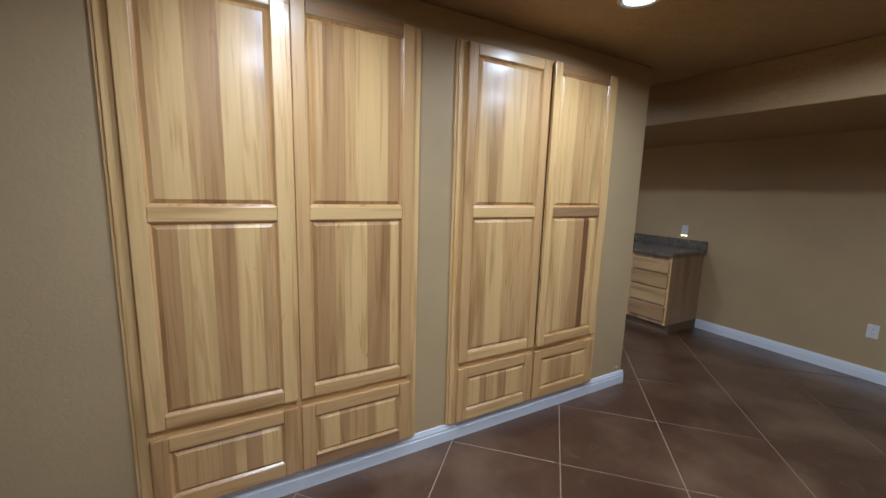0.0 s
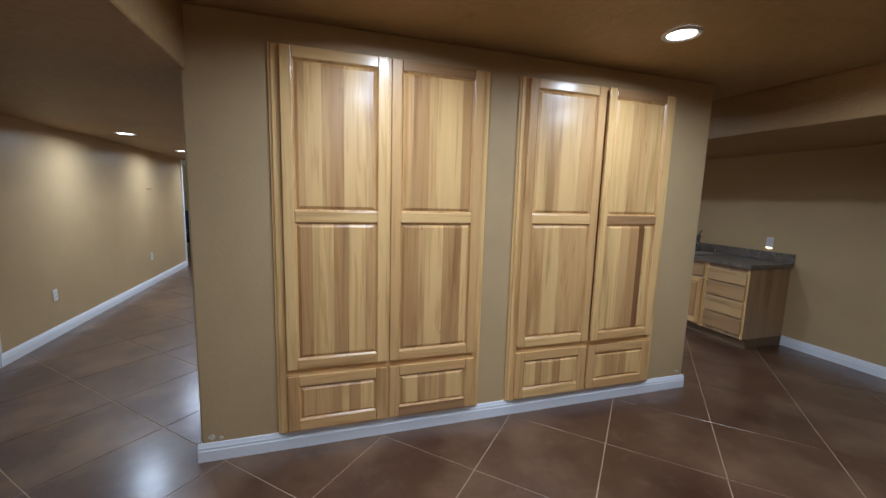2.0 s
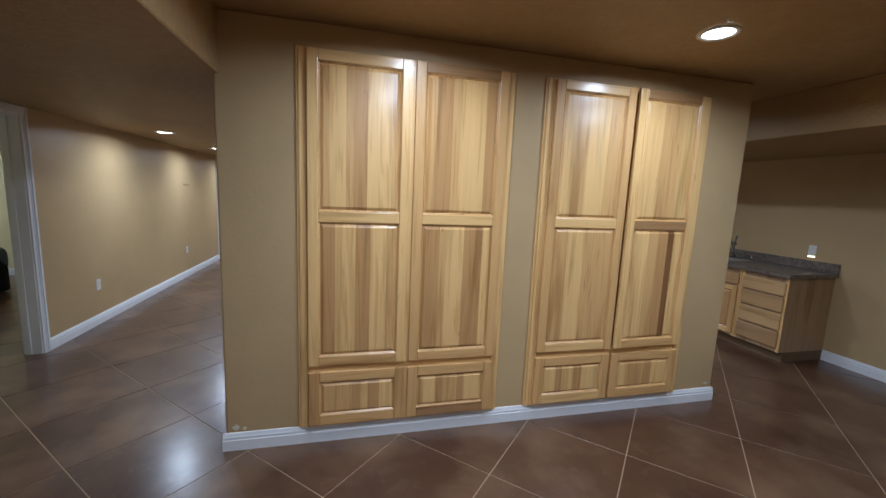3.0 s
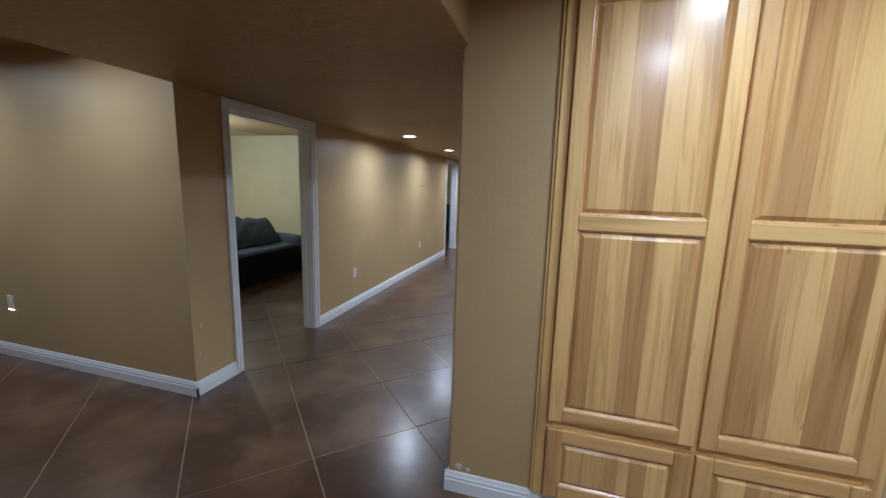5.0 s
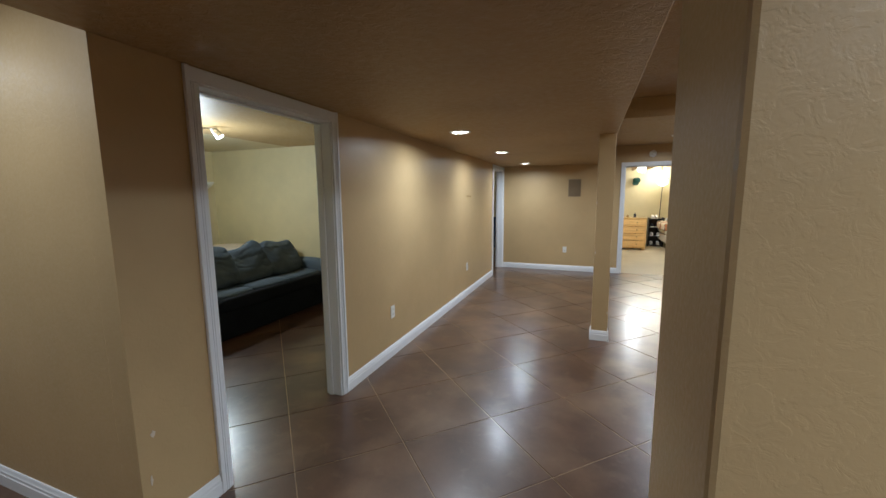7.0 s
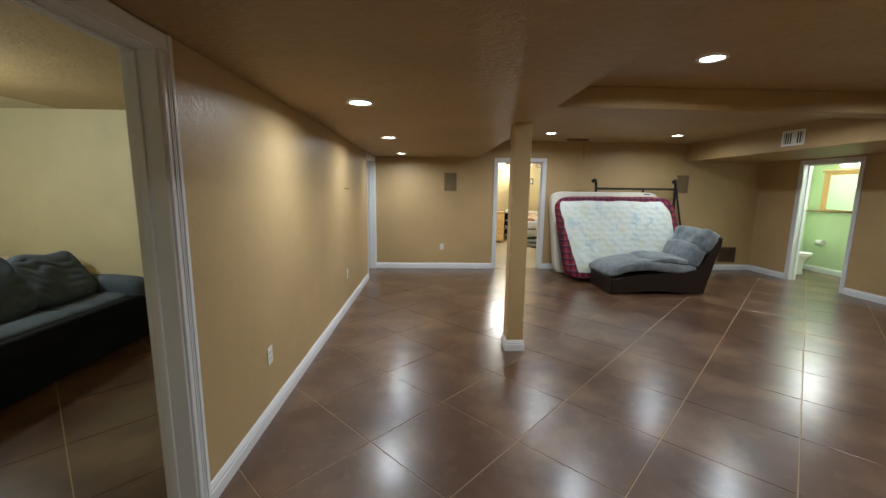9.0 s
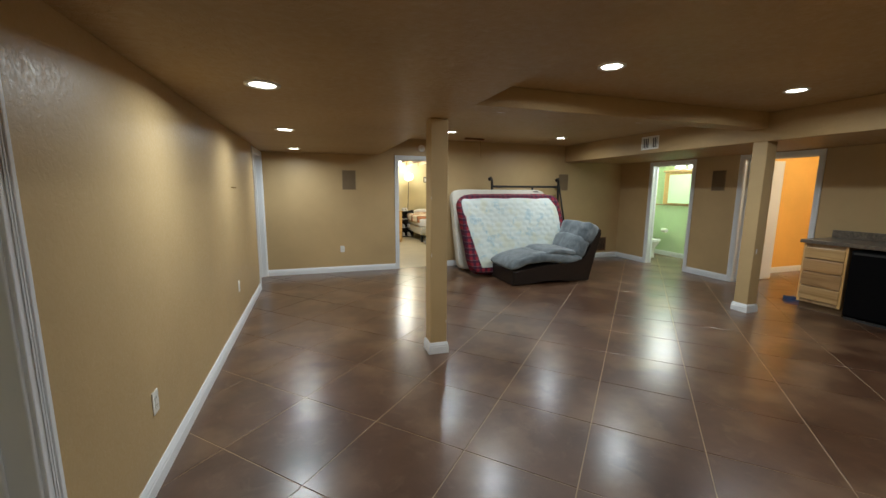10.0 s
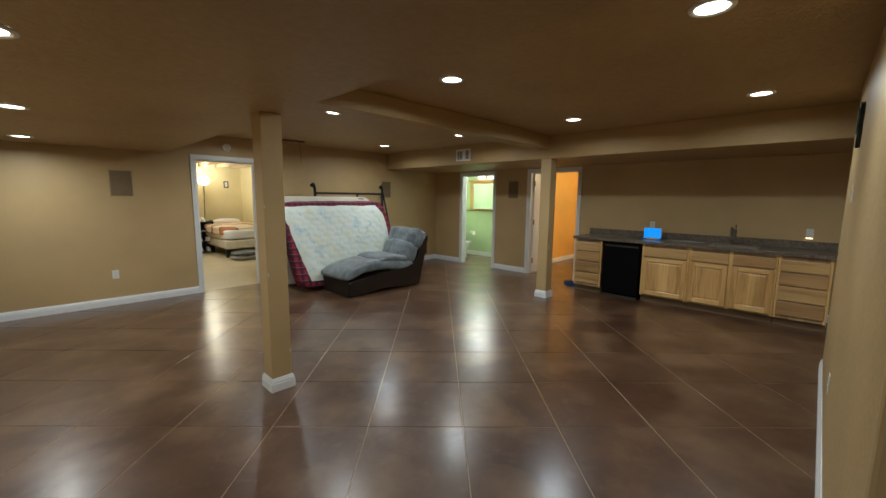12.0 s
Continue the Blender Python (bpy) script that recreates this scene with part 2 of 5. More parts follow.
def wall_x(name, x0, x1, y0, y1, openings, top, mat, label):
    """A wall that runs along y between y0 and y1, from x0 to x1 thick; openings: (y0, y1, height)."""
    bm = bmesh.new()
    at = y0
    for a, b, h in sorted(openings):
        add_box(bm, x0, at, 0, x1, a, top)
        add_box(bm, x0, a, h, x1, b, top)
        at = b
    add_box(bm, x0, at, 0, x1, y1, top)
    return structure(name, bm, mat, label, "wall")


def wall_y(name, y0, y1, x0, x1, openings, top, mat, label):
    bm = bmesh.new()
    at = x0
    for a, b, h in sorted(openings):
        add_box(bm, at, y0, 0, a, y1, top)
        add_box(bm, a, y0, h, b, y1, top)
        at = b
    add_box(bm, at, y0, 0, x1, y1, top)
    return structure(name, bm, mat, label, "wall")


WEST, NORTH, EAST, SW = -1.90, 7.40, 5.45, 0.26
D1 = (0.665, 1.660, 2.025)
D2 = (6.50, 7.355, 2.02)
D3 = (0.385, 1.250, 2.04)
BATH = (5.655, 6.545, 2.00)
DEN = (3.785, 4.775, 2.01)
wall_x("wall_west", WEST - 0.12, WEST, SW, 7.40, [D1, D2], CEIL, TAN, "tan textured drywall with two doorways")
wall_x("wall_west_back", WEST - 0.125, WEST - 0.1202, SW + 0.12, 7.40, [D1, D2], CEIL, CREAM, "pale yellow painted drywall inside the rooms")
wall_y("wall_south_west", SW, SW + 0.12, -5.2, WEST - 0.1202, [], CEIL, TAN, "tan textured drywall, lit from above")
wall_y("wall_north", NORTH, NORTH + 0.065, -2.02, 5.59, [D3], CEIL, TAN, "tan textured drywall with a doorway")
wall_y("wall_north_back", NORTH + 0.0652, NORTH + 0.13, -2.02, 5.59, [D3], 2.75, CREAM, "pale yellow painted drywall")
wall_x("wall_east", EAST, EAST + 0.065, -4.4, 7.40, [BATH, DEN], CEIL, TAN, "tan textured drywall with two doorways")
wall_x("wall_east_back_bath", EAST + 0.0652, EAST + 0.13, 5.20, 7.40, [BATH], CEIL, GREEN, "green painted drywall")
wall_x("wall_east_back_orange", EAST + 0.0652, EAST + 0.13, -4.4, 5.07, [DEN], CEIL, ORANGE, "orange painted drywall")
wall_y("wall_south", -4.4, -4.28, -5.2, EAST, [], CEIL, TAN, "plain tan drywall")
wall_x("wall_far_west", -5.32, -5.2, -4.4, SW + 0.12, [], CEIL, TAN, "plain tan drywall")
structure("wall_cabinet_block", box(0, 0, 0, 3.48, 0.50, CEIL, 0.012, 2), TAN, "tan textured drywall block that holds the built-in cabinets", "wall")
# first bedroom
wall_y("wall_bedroom_north", 5.02, 5.14, -7.2, WEST - 0.126, [], CEIL, CREAM, "pale yellow painted drywall")
wall_x("wall_bedroom_west", -7.32, -7.2, SW + 0.12, 5.14, [], CEIL, CREAM, "pale yellow painted drywall")
wall_y("wall_bedroom_south", SW + 0.1202, SW + 0.16, -7.2, WEST - 0.126, [], CEIL, CREAM, "pale yellow painted drywall")
# side room beyond the corner doorway
wall_x("wall_den_west", -6.1, -6.0, 5.14, 12.2, [], CEIL, CREAM, "pale yellow painted drywall")
wall_y("wall_den_north", 11.6, 11.7, -6.0, -1.6, [], CEIL, CREAM, "pale yellow painted drywall")
# back bedroom
wall_y("wall_back_bedroom_north", 12.9, 13.0, -1.6, 3.0, [], 2.75, CREAM, "pale yellow painted drywall")
wall_x("wall_back_bedroom_east", 2.85, 2.95, 7.53, 12.9, [], 2.75, CREAM, "pale yellow painted drywall")
wall_x("wall_back_bedroom_west", -1.6, -1.5, 7.53, 12.9, [], 2.75, CREAM, "pale yellow painted drywall")
# bathroom
wall_x("wall_bath_east", 6.70, 6.82, 5.2, 7.7, [], CEIL, GREEN, "light green painted bathroom wall")
wall_y("wall_bath_north", 7.6, 7.7, 5.59, 6.70, [], CEIL, GREEN, "light green painted bathroom wall")
wall_y("wall_bath_south", 5.14, 5.2, 5.58, 6.70, [], CEIL, GREEN, "light green painted bathroom wall")
# orange room
wall_y("wall_orange_north", 5.07, 5.1398, 5.58, 9.2, [], CEIL, ORANGE, "orange painted wall")
wall_x("wall_orange_east", 9.0, 9.1, 0.0, 5.07, [], CEIL, ORANGE, "orange painted wall")
wall_y("wall_orange_south", 0.0, 0.1, 5.58, 9.0, [], CEIL, ORANGE, "orange painted wall")

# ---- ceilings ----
structure("ceiling", box(-5.3, -4.4, CEIL, 5.58, 7.53, CEIL + 0.1), TAN_CEIL_SHADE, "tan textured drywall ceiling", "ceiling")
structure("ceiling_soffit_west", box(WEST + 0.0, -4.28, LOW, 0.03, NORTH, CEIL, 0.006, 1), TAN_CEIL_SHADE, "lowered tan ceiling over the passage", "ceiling")
structure("ceiling_soffit_east", box(3.95, -4.28, LOW - 0.012, EAST, NORTH, CEIL, 0.006, 1), TAN_CEIL_SHADE, "lowered tan ceiling along the bar wall", "ceiling")
structure("ceiling_beam", box(0.03, 3.53, 2.22, 3.95, 3.76, CEIL, 0.006, 1), TAN_CEIL_SHADE, "boxed drywall beam", "ceiling")
structure("ceiling_bedroom", box(-7.32, SW + 0.0, CEIL + 0.001, WEST - 0.06, 12.2, CEIL + 0.1), CREAM_CEIL, "cream textured ceiling of the side rooms", "ceiling")
structure("ceiling_bath", box(5.58, 5.12, CEIL, 6.82, 7.7, CEIL + 0.1), WHITE, "white bathroom ceiling", "ceiling")
structure("ceiling_orange", box(5.58, 0, CEIL, 9.1, 5.12, CEIL + 0.1), WHITE, "white ceiling of the orange room", "ceiling")
structure("ceiling_deck", box(-1.6, 7.53, 2.462, 2.95, 13.0, 2.55), BROWN_Y, "dark board deck above the joists of the back bedroom", "ceiling")
bm = bmesh.new()
for i in range(11):
    add_box(bm, -1.45 + i * 0.405, 7.53, 2.25, -1.41 + i * 0.405, 12.9, 2.46)
structure("ceiling_joists", bm, wood("joist_timber", (0.60, 0.47, 0.32), "y", rough=0.7, coat=0.0), "open timber joists of the back bedroom", "ceiling")

# ---- baseboards ----
BOARD = [(0, 0), (0.016, 0), (0.016, 0.062), (0.013, 0.066), (0.013, 0.080), (0.010, 0.086), (0.006, 0.100), (0.003, 0.105), (0, 0.105)]


def baseboard(p, q):
    """A moulded skirting from p to q; the room lies to the left of the way from p to q."""
    d = Vector((q[0] - p[0], q[1] - p[1], 0))
    n = Vector((-d.y, d.x, 0)).normalized()
    bm = bmesh.new()
    rows = []
    for e in (Vector((*p, 0)), Vector((*q, 0))):
        rows.append([bm.verts.new(e + n * a + Vector((0, 0, z))) for a, z in BOARD])
    k = len(BOARD)
    for i in range(k):
        bm.faces.new((rows[0][i], rows[0][(i + 1) % k], rows[1][(i + 1) % k], rows[1][i]))
    bm.faces.new(rows[0])
    bm.faces.new(rows[1])
    return structure("baseboard", bm, TRIM, "white painted moulded baseboard", "baseboard")


CW = 0.058
for p, q in [((WEST, D1[0] - CW), (WEST, SW - 0.016)), ((WEST, D2[0] - CW), (WEST, D1[1] + CW)),
             ((WEST + 0.016, SW), (-5.2, SW)), ((D3[0] - CW, NORTH), (WEST, NORTH)), ((EAST, NORTH), (D3[1] + CW, NORTH)),
             ((EAST, BATH[1] + CW), (EAST, NORTH)), ((EAST, DEN[1] + CW), (EAST, BATH[0] - CW)), ((EAST, -4.28), (EAST, 0.47)),
             ((3.496, 0), (-0.016, 0)), ((3.48, 0.50), (3.48, 0)), ((-0.016, 0.50), (3.496, 0.50)), ((0, 0), (0, 0.50)),
             ((-5.2, -4.28), (EAST, -4.28)), ((-5.2, SW), (-5.2, -4.28)),
             ((6.70, 5.2), (6.70, 7.6)), ((9.0, 5.07), (5.58, 5.07)), ((-2.03, 5.02), (-7.2, 5.02)), ((-7.2, 5.02), (-7.2, 0.42))]:
    baseboard(p, q)


# ---- door casings ----
def casing(name, axis, face, side, a, b, h, depth, label):
    """Jambs, head and moulded casing round an opening. axis: the way the wall runs; face: the room side's plane; side: +1 or -1 towards the room."""
    root = tagged(new(name), label, "door frame", kind="structure")

    def slab(nm, s0, s1, z0, z1, f0, f1, bev=0.004):
        if axis == "y":
            bm = box(min(f0, f1), s0, z0, max(f0, f1), s1, z1, bev)
        else:
            bm = box(s0, min(f0, f1), z0, s1, max(f0, f1), z1, bev)
        part(nm, bm, TRIM, root)
    back = face - side * depth
    for f, sgn in ((face, side), (back, -side)):
        slab("casing_side", a - CW, a + 0.008, 0, h - 0.008, f, f + sgn * 0.014)
        slab("casing_side", b - 0.008, b + CW, 0, h - 0.008, f, f + sgn * 0.014)
        slab("casing_head", a - CW, b + CW, h - 0.008, h + 0.058, f, f + sgn * 0.014)
        slab("casing_bead", a - CW - 0.002, a - CW + 0.02, 0, h + 0.06, f, f + sgn * 0.02)
        slab("casing_bead", b + CW - 0.02, b + CW + 0.002, 0, h + 0.06, f, f + sgn * 0.02)
        for k in (0.024, 0.036):
            slab("casing_reed", a - CW + k, a - CW + k + 0.007, 0, h - 0.009, f + sgn * 0.0141, f + sgn * 0.0175, 0.002)
            slab("casing_reed", b + CW - k - 0.007, b + CW - k, 0, h - 0.009, f + sgn * 0.0141, f + sgn * 0.0175, 0.002)
    e = 0.002
    slab("jamb", a, a + 0.018, 0, h, face + side * e, back - side * e)
    slab("jamb", b - 0.018, b, 0, h, face + side * e, back - side * e)
    slab("jamb_head", a, b, h - 0.018, h, face + side * e, back - side * e)
    mid = face - side * depth * 0.55
    slab("door_stop", a + 0.018, a + 0.03, 0, h - 0.018, mid, mid - side * 0.035)
    slab("door_stop", b - 0.03, b - 0.018, 0, h - 0.018, mid, mid - side * 0.035)
    slab("door_stop", a + 0.018, b - 0.018, h - 0.03, h - 0.018, mid, mid - side * 0.035)
    return root


door_1 = casing("door_1", "y", WEST, 1, *D1, 0.125, "white painted doorway casing to a bedroom, no door in sight")
part("strike_plate", box(WEST - 0.110, D1[1] - 0.0205, 0.86, WEST - 0.086, D1[1] - 0.017, 0.92, 0.001, 1), BRASS, door_1, "aged brass strike plate")
casing("door_2", "y", WEST, 1, *D2, 0.125, "white painted doorway casing in the corner")
casing("door_3", "x", NORTH, -1, *D3, 0.13, "white painted doorway casing to the back bedroom")
casing("door_4", "y", EAST, -1, *BATH, 0.13, "white painted doorway casing to the bathroom")
casing("door_5", "y", EAST, -1, *DEN, 0.13, "white painted doorway casing to the orange room")


# ---- recessed lights ----
def recessed_light(x, y, z, watts=LAMP_WATTS):
    e = thing("recessed_light", x, y, z, 0, "round white recessed ceiling downlight, switched on", "ceiling light", "recessed downlights")
    bm = bmesh.new()
    prof = [(0.098, -0.001), (0.098, -0.006), (0.090, -0.011), (0.074, -0.008), (0.070, -0.0015)]
    seg = 40
    rings = []
    for r, zz in prof:
        rings.append([bm.verts.new((r * math.cos(2 * math.pi * i / seg), r * math.sin(2 * math.pi * i / seg), zz)) for i in range(seg)])
    for a, b in zip(rings, rings[1:]):
        for i in range(seg):
            bm.faces.new((a[i], a[(i + 1) % seg], b[(i + 1) % seg], b[i]))
    part("trim_ring", bm, PLASTIC, e, smooth=True)
    bm = bmesh.new()
    add_cyl(bm, 0, 0, -0.004, -0.001, 0.0705, seg=40)
    part("lens", bm, LENS, e, "glowing frosted lens")
    ld = bpy.data.lights.new("downlight", "AREA")
    ld.shape, ld.size = "DISK", 0.13
    ld.energy, ld.color, ld.spread = watts, LAMP_COLOUR, radians(LAMP_SPREAD)
    lo = new("downlight", ld)
    lo.location = (0, 0, -0.014)
    lo.parent = e
    return e


LENS = glow("lamp_lens", (1.0, 0.95, 0.86), LENS_GLOW)
# The lamp at y -3.30 is unseen, added as fill for the lower cabinets.
for x, y, watts in ((1.03, -3.30, 16.0), (1.03, -1.42, 24.0), (3.05, -1.40, 24.0), (1.05, -0.60, 11.0), (2.50, -0.57, 11.0)):
    recessed_light(x, y, CEIL, watts)
for y in (1.10, 2.77, 4.50, 6.31):
    for x in (1.03, 3.07):
        recessed_light(x, y, CEIL, LAMP_WATTS if y < 4 else 18.0)
for x in (-2.42, -3.98):
    recessed_light(x, -0.42, CEIL, 13.0)
for y in (2.85, 4.66, 6.66):
    recessed_light(-1.345, y, LOW, 16.5)


def lamp(name, x, y, z, watts, colour, size=0.12, parent=None):
    ld = bpy.data.lights.new(name, "POINT")
    ld.energy, ld.color, ld.shadow_soft_size = watts, colour, size
    lo = new(name, ld)
    lo.location = (x, y, z)
    if parent:
        lo.parent = parent
    return lo


# ---- columns ----
def column(x, y, w, top, label):
    e = thing("column", x, y, 0, 0, label, "column", "columns of the basement")
    h = w / 2
    part("shaft", box(-h, -h, 0, h, h, top, 0.006, 2), TAN, e)
    k = len(BOARD)
    bm = bmesh.new()
    rings = [[bm.verts.new((sx * (h + a), sy * (h + a), z)) for sx, sy in ((-1, -1), (1, -1), (1, 1), (-1, 1))] for a, z in BOARD]
    for i in range(k - 1):
        for j in range(4):
            bm.faces.new((rings[i][j], rings[i][(j + 1) % 4], rings[i + 1][(j + 1) % 4], rings[i + 1][j]))
    part("base_moulding", bm, TRIM, e, "white moulded base")
    return e


column(-0.055, 3.60, 0.155, LOW, "square tan drywall column with a white base")
col = column(4.045, 3.60, 0.165, LOW, "square tan drywall column under the soffit")
part("scuff", box(-0.045, -0.0845, 0.74, -0.03, -0.0825, 0.80), TRIM, col, "white paint scuff")


# ---- built-in pantry cabinets ----
def stave(bm, x0, x1, z0, z1, y_back, y_front, sl, sr, s=0.02):
    a = s if sl else 0.0
    b = s if sr else 0.0
    v = [bm.verts.new(c) for c in ((x0, y_back, z0), (x1, y_back, z0), (x1, y_back, z1), (x0, y_back, z1),
                                   (x0 + a, y_front, z0 + s), (x1 - b, y_front, z0 + s), (x1 - b, y_front, z1 - s), (x0 + a, y_front, z1 - s))]
    for f in ((0, 1, 2, 3), (4, 7, 6, 5), (0, 4, 5, 1), (1, 5, 6, 2), (2, 6, 7, 3), (3, 7, 4, 0)):
        bm.faces.new([v[i] for i in f])


def raised_panel(parent, x0, x1, z0, z1, boards, yb, yf, s=0.02):
    """A raised panel glued up from boards of several tones: (share of the width, tone)."""
    total = sum(w for w, _ in boards)
    x = x0
    for i, (w, tone) in enumerate(boards):
        nx = x + (x1 - x0) * w / total
        bm = bmesh.new()
        stave(bm, x, nx, z0, z1, yb, yf, i == 0, i == len(boards) - 1, s)
        part("panel_board", bm, TONES[tone], parent)
        x = nx


def sticking(parent, x0, x1, z0, z1, yf, yb, w=0.011):
    """The sloped moulding on the inner edge of a door frame, mitred at its corners."""
    bm = bmesh.new()
    rings = []
    for k, y in ((0.0, yf), (0.003, yf + 0.002), (0.003, yf + 0.004), (w, yb)):
        rings.append([bm.verts.new(c) for c in ((x0 + k, y, z0 + k), (x1 - k, y, z0 + k), (x1 - k, y, z1 - k), (x0 + k, y, z1 - k))])
    for a, b in zip(rings, rings[1:]):
        for i in range(4):
            bm.faces.new((a[i], a[(i + 1) % 4], b[(i + 1) % 4], b[i]))
    part("moulding", bm, MID, parent)


def panel_door(parent, name, x0, x1, z0, z1, cuts, panels, stile_tones, rail_tones, y, st=0.058, thick=0.023, label=""):
    """A framed door: two stiles, rails at top, bottom and each cut (lower z, upper z), and raised panels between, from bottom to top."""
    bm = box(x0 + 0.004, y - 0.008, z0 + 0.004, x1 - 0.004, y, z1 - 0.004)
    d = part(name, bm, MID, parent, label)
    f = y - thick
    for a, b, tone in ((x0, x0 + st, stile_tones[0]), (x1 - st, x1, stile_tones[1])):
        part("stile", box(a, f, z0, b, y - 0.0005, z1, 0.004, 2), TONES[tone], d)
    edges = [(z0, z0 + st)] + list(cuts) + [(z1 - st, z1)]
    for (a, b), tone in zip(edges, rail_tones):
        part("rail", box(x0 + st + 0.0005, f + 0.001, a, x1 - st - 0.0005, y - 0.0005, b, 0.004, 2), {"P": PALE_X, "M": MID_X, "B": BROWN_X, "D": BROWN_X}[tone], d)
    for (lo, hi), boards in zip(zip(edges, edges[1:]), panels):
        a, b, c, e = x0 + st, x1 - st, lo[1], hi[0]
        sticking(d, a, b, c, e, f + 0.002, y - 0.0085)
        raised_panel(d, a + 0.009, b - 0.009, c + 0.009, e - 0.009, boards, y - 0.0081, f + 0.004, 0.019 if e - c > 0.3 else 0.016)
    return d


def pantry(x0, x1, split, doors, drawers, label, ajar=(0.0, 0.0)):
    """A tall cabinet let into the wall; its front stands a little proud of the plaster."""
    w = x1 - x0
    e = thing("pantry_cabinet", x0, 0, 0.105, 0, label, "cabinet", "built-in pantry cabinets")
    top = 2.262 - 0.105
    mid = split - x0
    yf = -0.020
    part("face_stile", box(0, yf, 0.0, 0.062, -0.0005, top, 0.003, 1), PALE, e)
    part("face_stile", box(w - 0.062, yf, 0.0, w, -0.0005, top, 0.003, 1), PALE, e)
    for a, b in ((0.0, 0.03), (0.345, 0.40), (top - 0.03, top)):
        part("face_rail", box(0.0622, yf + 0.0005, a, w - 0.0622, -0.0005, b, 0.002, 1), PALE_X, e)
    part("centre_stile", box(mid - 0.02, yf + 0.0003, 0.0302, mid + 0.02, -0.0005, 0.3448, 0.002, 1), PALE, e)
    part("centre_stile", box(mid - 0.02, yf + 0.0003, 0.4002, mid + 0.02, -0.0005, top - 0.0302, 0.002, 1), PALE, e)
    part("edge_bead", box(-0.012, -0.012, 0.0, -0.0003, -0.0005, top + 0.004, 0.003, 2), PALE, e)
    for (a, b, spec, hinge, turn) in ((0.045, mid - 0.006, doors[0], 0.045, -ajar[0]), (mid + 0.012, w - 0.045, doors[1], w - 0.045, ajar[1])):
        d = panel_door(e, "door", a, b, 0.392, top - 0.006, [(1.240, 1.300)], spec[0], spec[1], spec[2], yf - 0.001)
        d.matrix_basis = Matrix.Translation((hinge, yf, 0)) @ pose(0, 0, 0, 0, 0, turn) @ Matrix.Translation((-hinge, -yf, 0))
    for (a, b, spec) in ((0.045, mid - 0.006, drawers[0]), (mid + 0.012, w - 0.045, drawers[1])):
        panel_door(e, "drawer_front", a, b, 0.018, 0.352, [], [spec[0]], spec[1], spec[2], yf - 0.001, 0.062)
    return e


pantry(0.412, 1.648, 1.030,
       ([[[(.19, "B"), (.18, "P"), (.08, "P"), (.19, "B"), (.22, "P"), (.14, "M")], [(.12, "M"), (.20, "P"), (.10, "M"), (.17, "B"), (.31, "P"), (.10, "M")]], "PP", "MPP"],
        [[[(.24, "B"), (.10, "M"), (.26, "P"), (.28, "B"), (.12, "P")], [(.14, "M"), (.22, "B"), (.12, "M"), (.36, "P"), (.16, "B")]], "MM", "MPB"]),
       ([[(.42, "M"), (.12, "B"), (.10, "P"), (.16, "B"), (.20, "P")], "BM", "MM"], [[(.26, "P"), (.12, "B"), (.22, "M"), (.10, "B"), (.30, "P")], "MM", "BM"]),
       "tall lacquered hickory pantry cabinet, striped raised panels, built into the wall", (0.2, 0.3))
pantry(1.868, 3.105, 2.490,
       ([[[(.22, "M"), (.28, "P"), (.22, "M"), (.28, "M")], [(.2, "P"), (.22, "M"), (.33, "P"), (.25, "M")]], "MM", "PPP"],
        [[[(.30, "P"), (.18, "M"), (.20, "B"), (.12, "D"), (.20, "P")], [(.34, "P"), (.36, "M"), (.30, "P")]], "PP", "MBB"]),
       ([[(.2, "P"), (.12, "B"), (.2, "P"), (.15, "B"), (.33, "P")], "MM", "PM"], [[(.2, "P"), (.1, "B"), (.25, "M"), (.12, "B"), (.33, "P")], "MM", "MM"]),
       "tall lacquered hickory pantry cabinet with pale boards, in the wall", (0.3, 1.5))


# ---- outlets, switches, grilles ----
def plate(name, x, y, z, rz, label, category, kind="outlet", mat=PLASTIC):
    """A wall plate whose front looks along -y before it is turned."""
    e = thing(name, x, y, z, rz, label, category, "wall plates")
    part("cover_plate", box(-0.036, -0.006, -0.058, 0.036, 0, 0.058, 0.003, 2), mat, e)
    if kind == "outlet":
        for s in (-1, 1):
            bm = bmesh.new()
            add_cyl(bm, 0, 0, 0, 0.003, 0.017, seg=20, m=pose(0, -0.0055, s * 0.021, 90, 0, 0))
            r = part("receptacle", bm, mat, e)
            bm = bmesh.new()
            for dx in (-0.006, 0.006):
                add_box(bm, dx - 0.001, -0.0090, s * 0.021 - 0.002, dx + 0.001, -0.0084, s * 0.021 + 0.007)
            part("slots", bm, SLOT, r)
    elif kind == "switch":
        part("toggle", box(-0.005, -0.016, -0.010, 0.005, -0.0055, 0.012, 0.002, 1), mat, e)
    return e


plate("wall_outlet", WEST, 2.48, 0.42, 90, "white duplex outlet on the tan passage wall", "outlet")
plate("wall_outlet", WEST, 4.85, 0.445, 90, "white duplex outlet on the tan passage wall", "outlet")
plate("wall_outlet", -0.64, NORTH, 0.42, 0, "white duplex outlet beside the back doorway", "outlet")
lit = plate("wall_outlet", -3.80, SW, 0.47, 0, "white outlet with a small night light below", "outlet")
NIGHT = glow("night_light", (1.0, 0.80, 0.45), 9.0)
part("night_light", box(-0.03, -0.008, -0.064, 0.03, -0.001, -0.058), NIGHT, lit, "glowing strip under the plate")
lit = plate("wall_outlet", EAST, 0.715, 1.10, -90, "white outlet with a glowing night light over the counter", "outlet")
part("night_light", box(-0.03, -0.008, -0.064, 0.03, -0.001, -0.058), NIGHT, lit, "glowing strip under the plate")
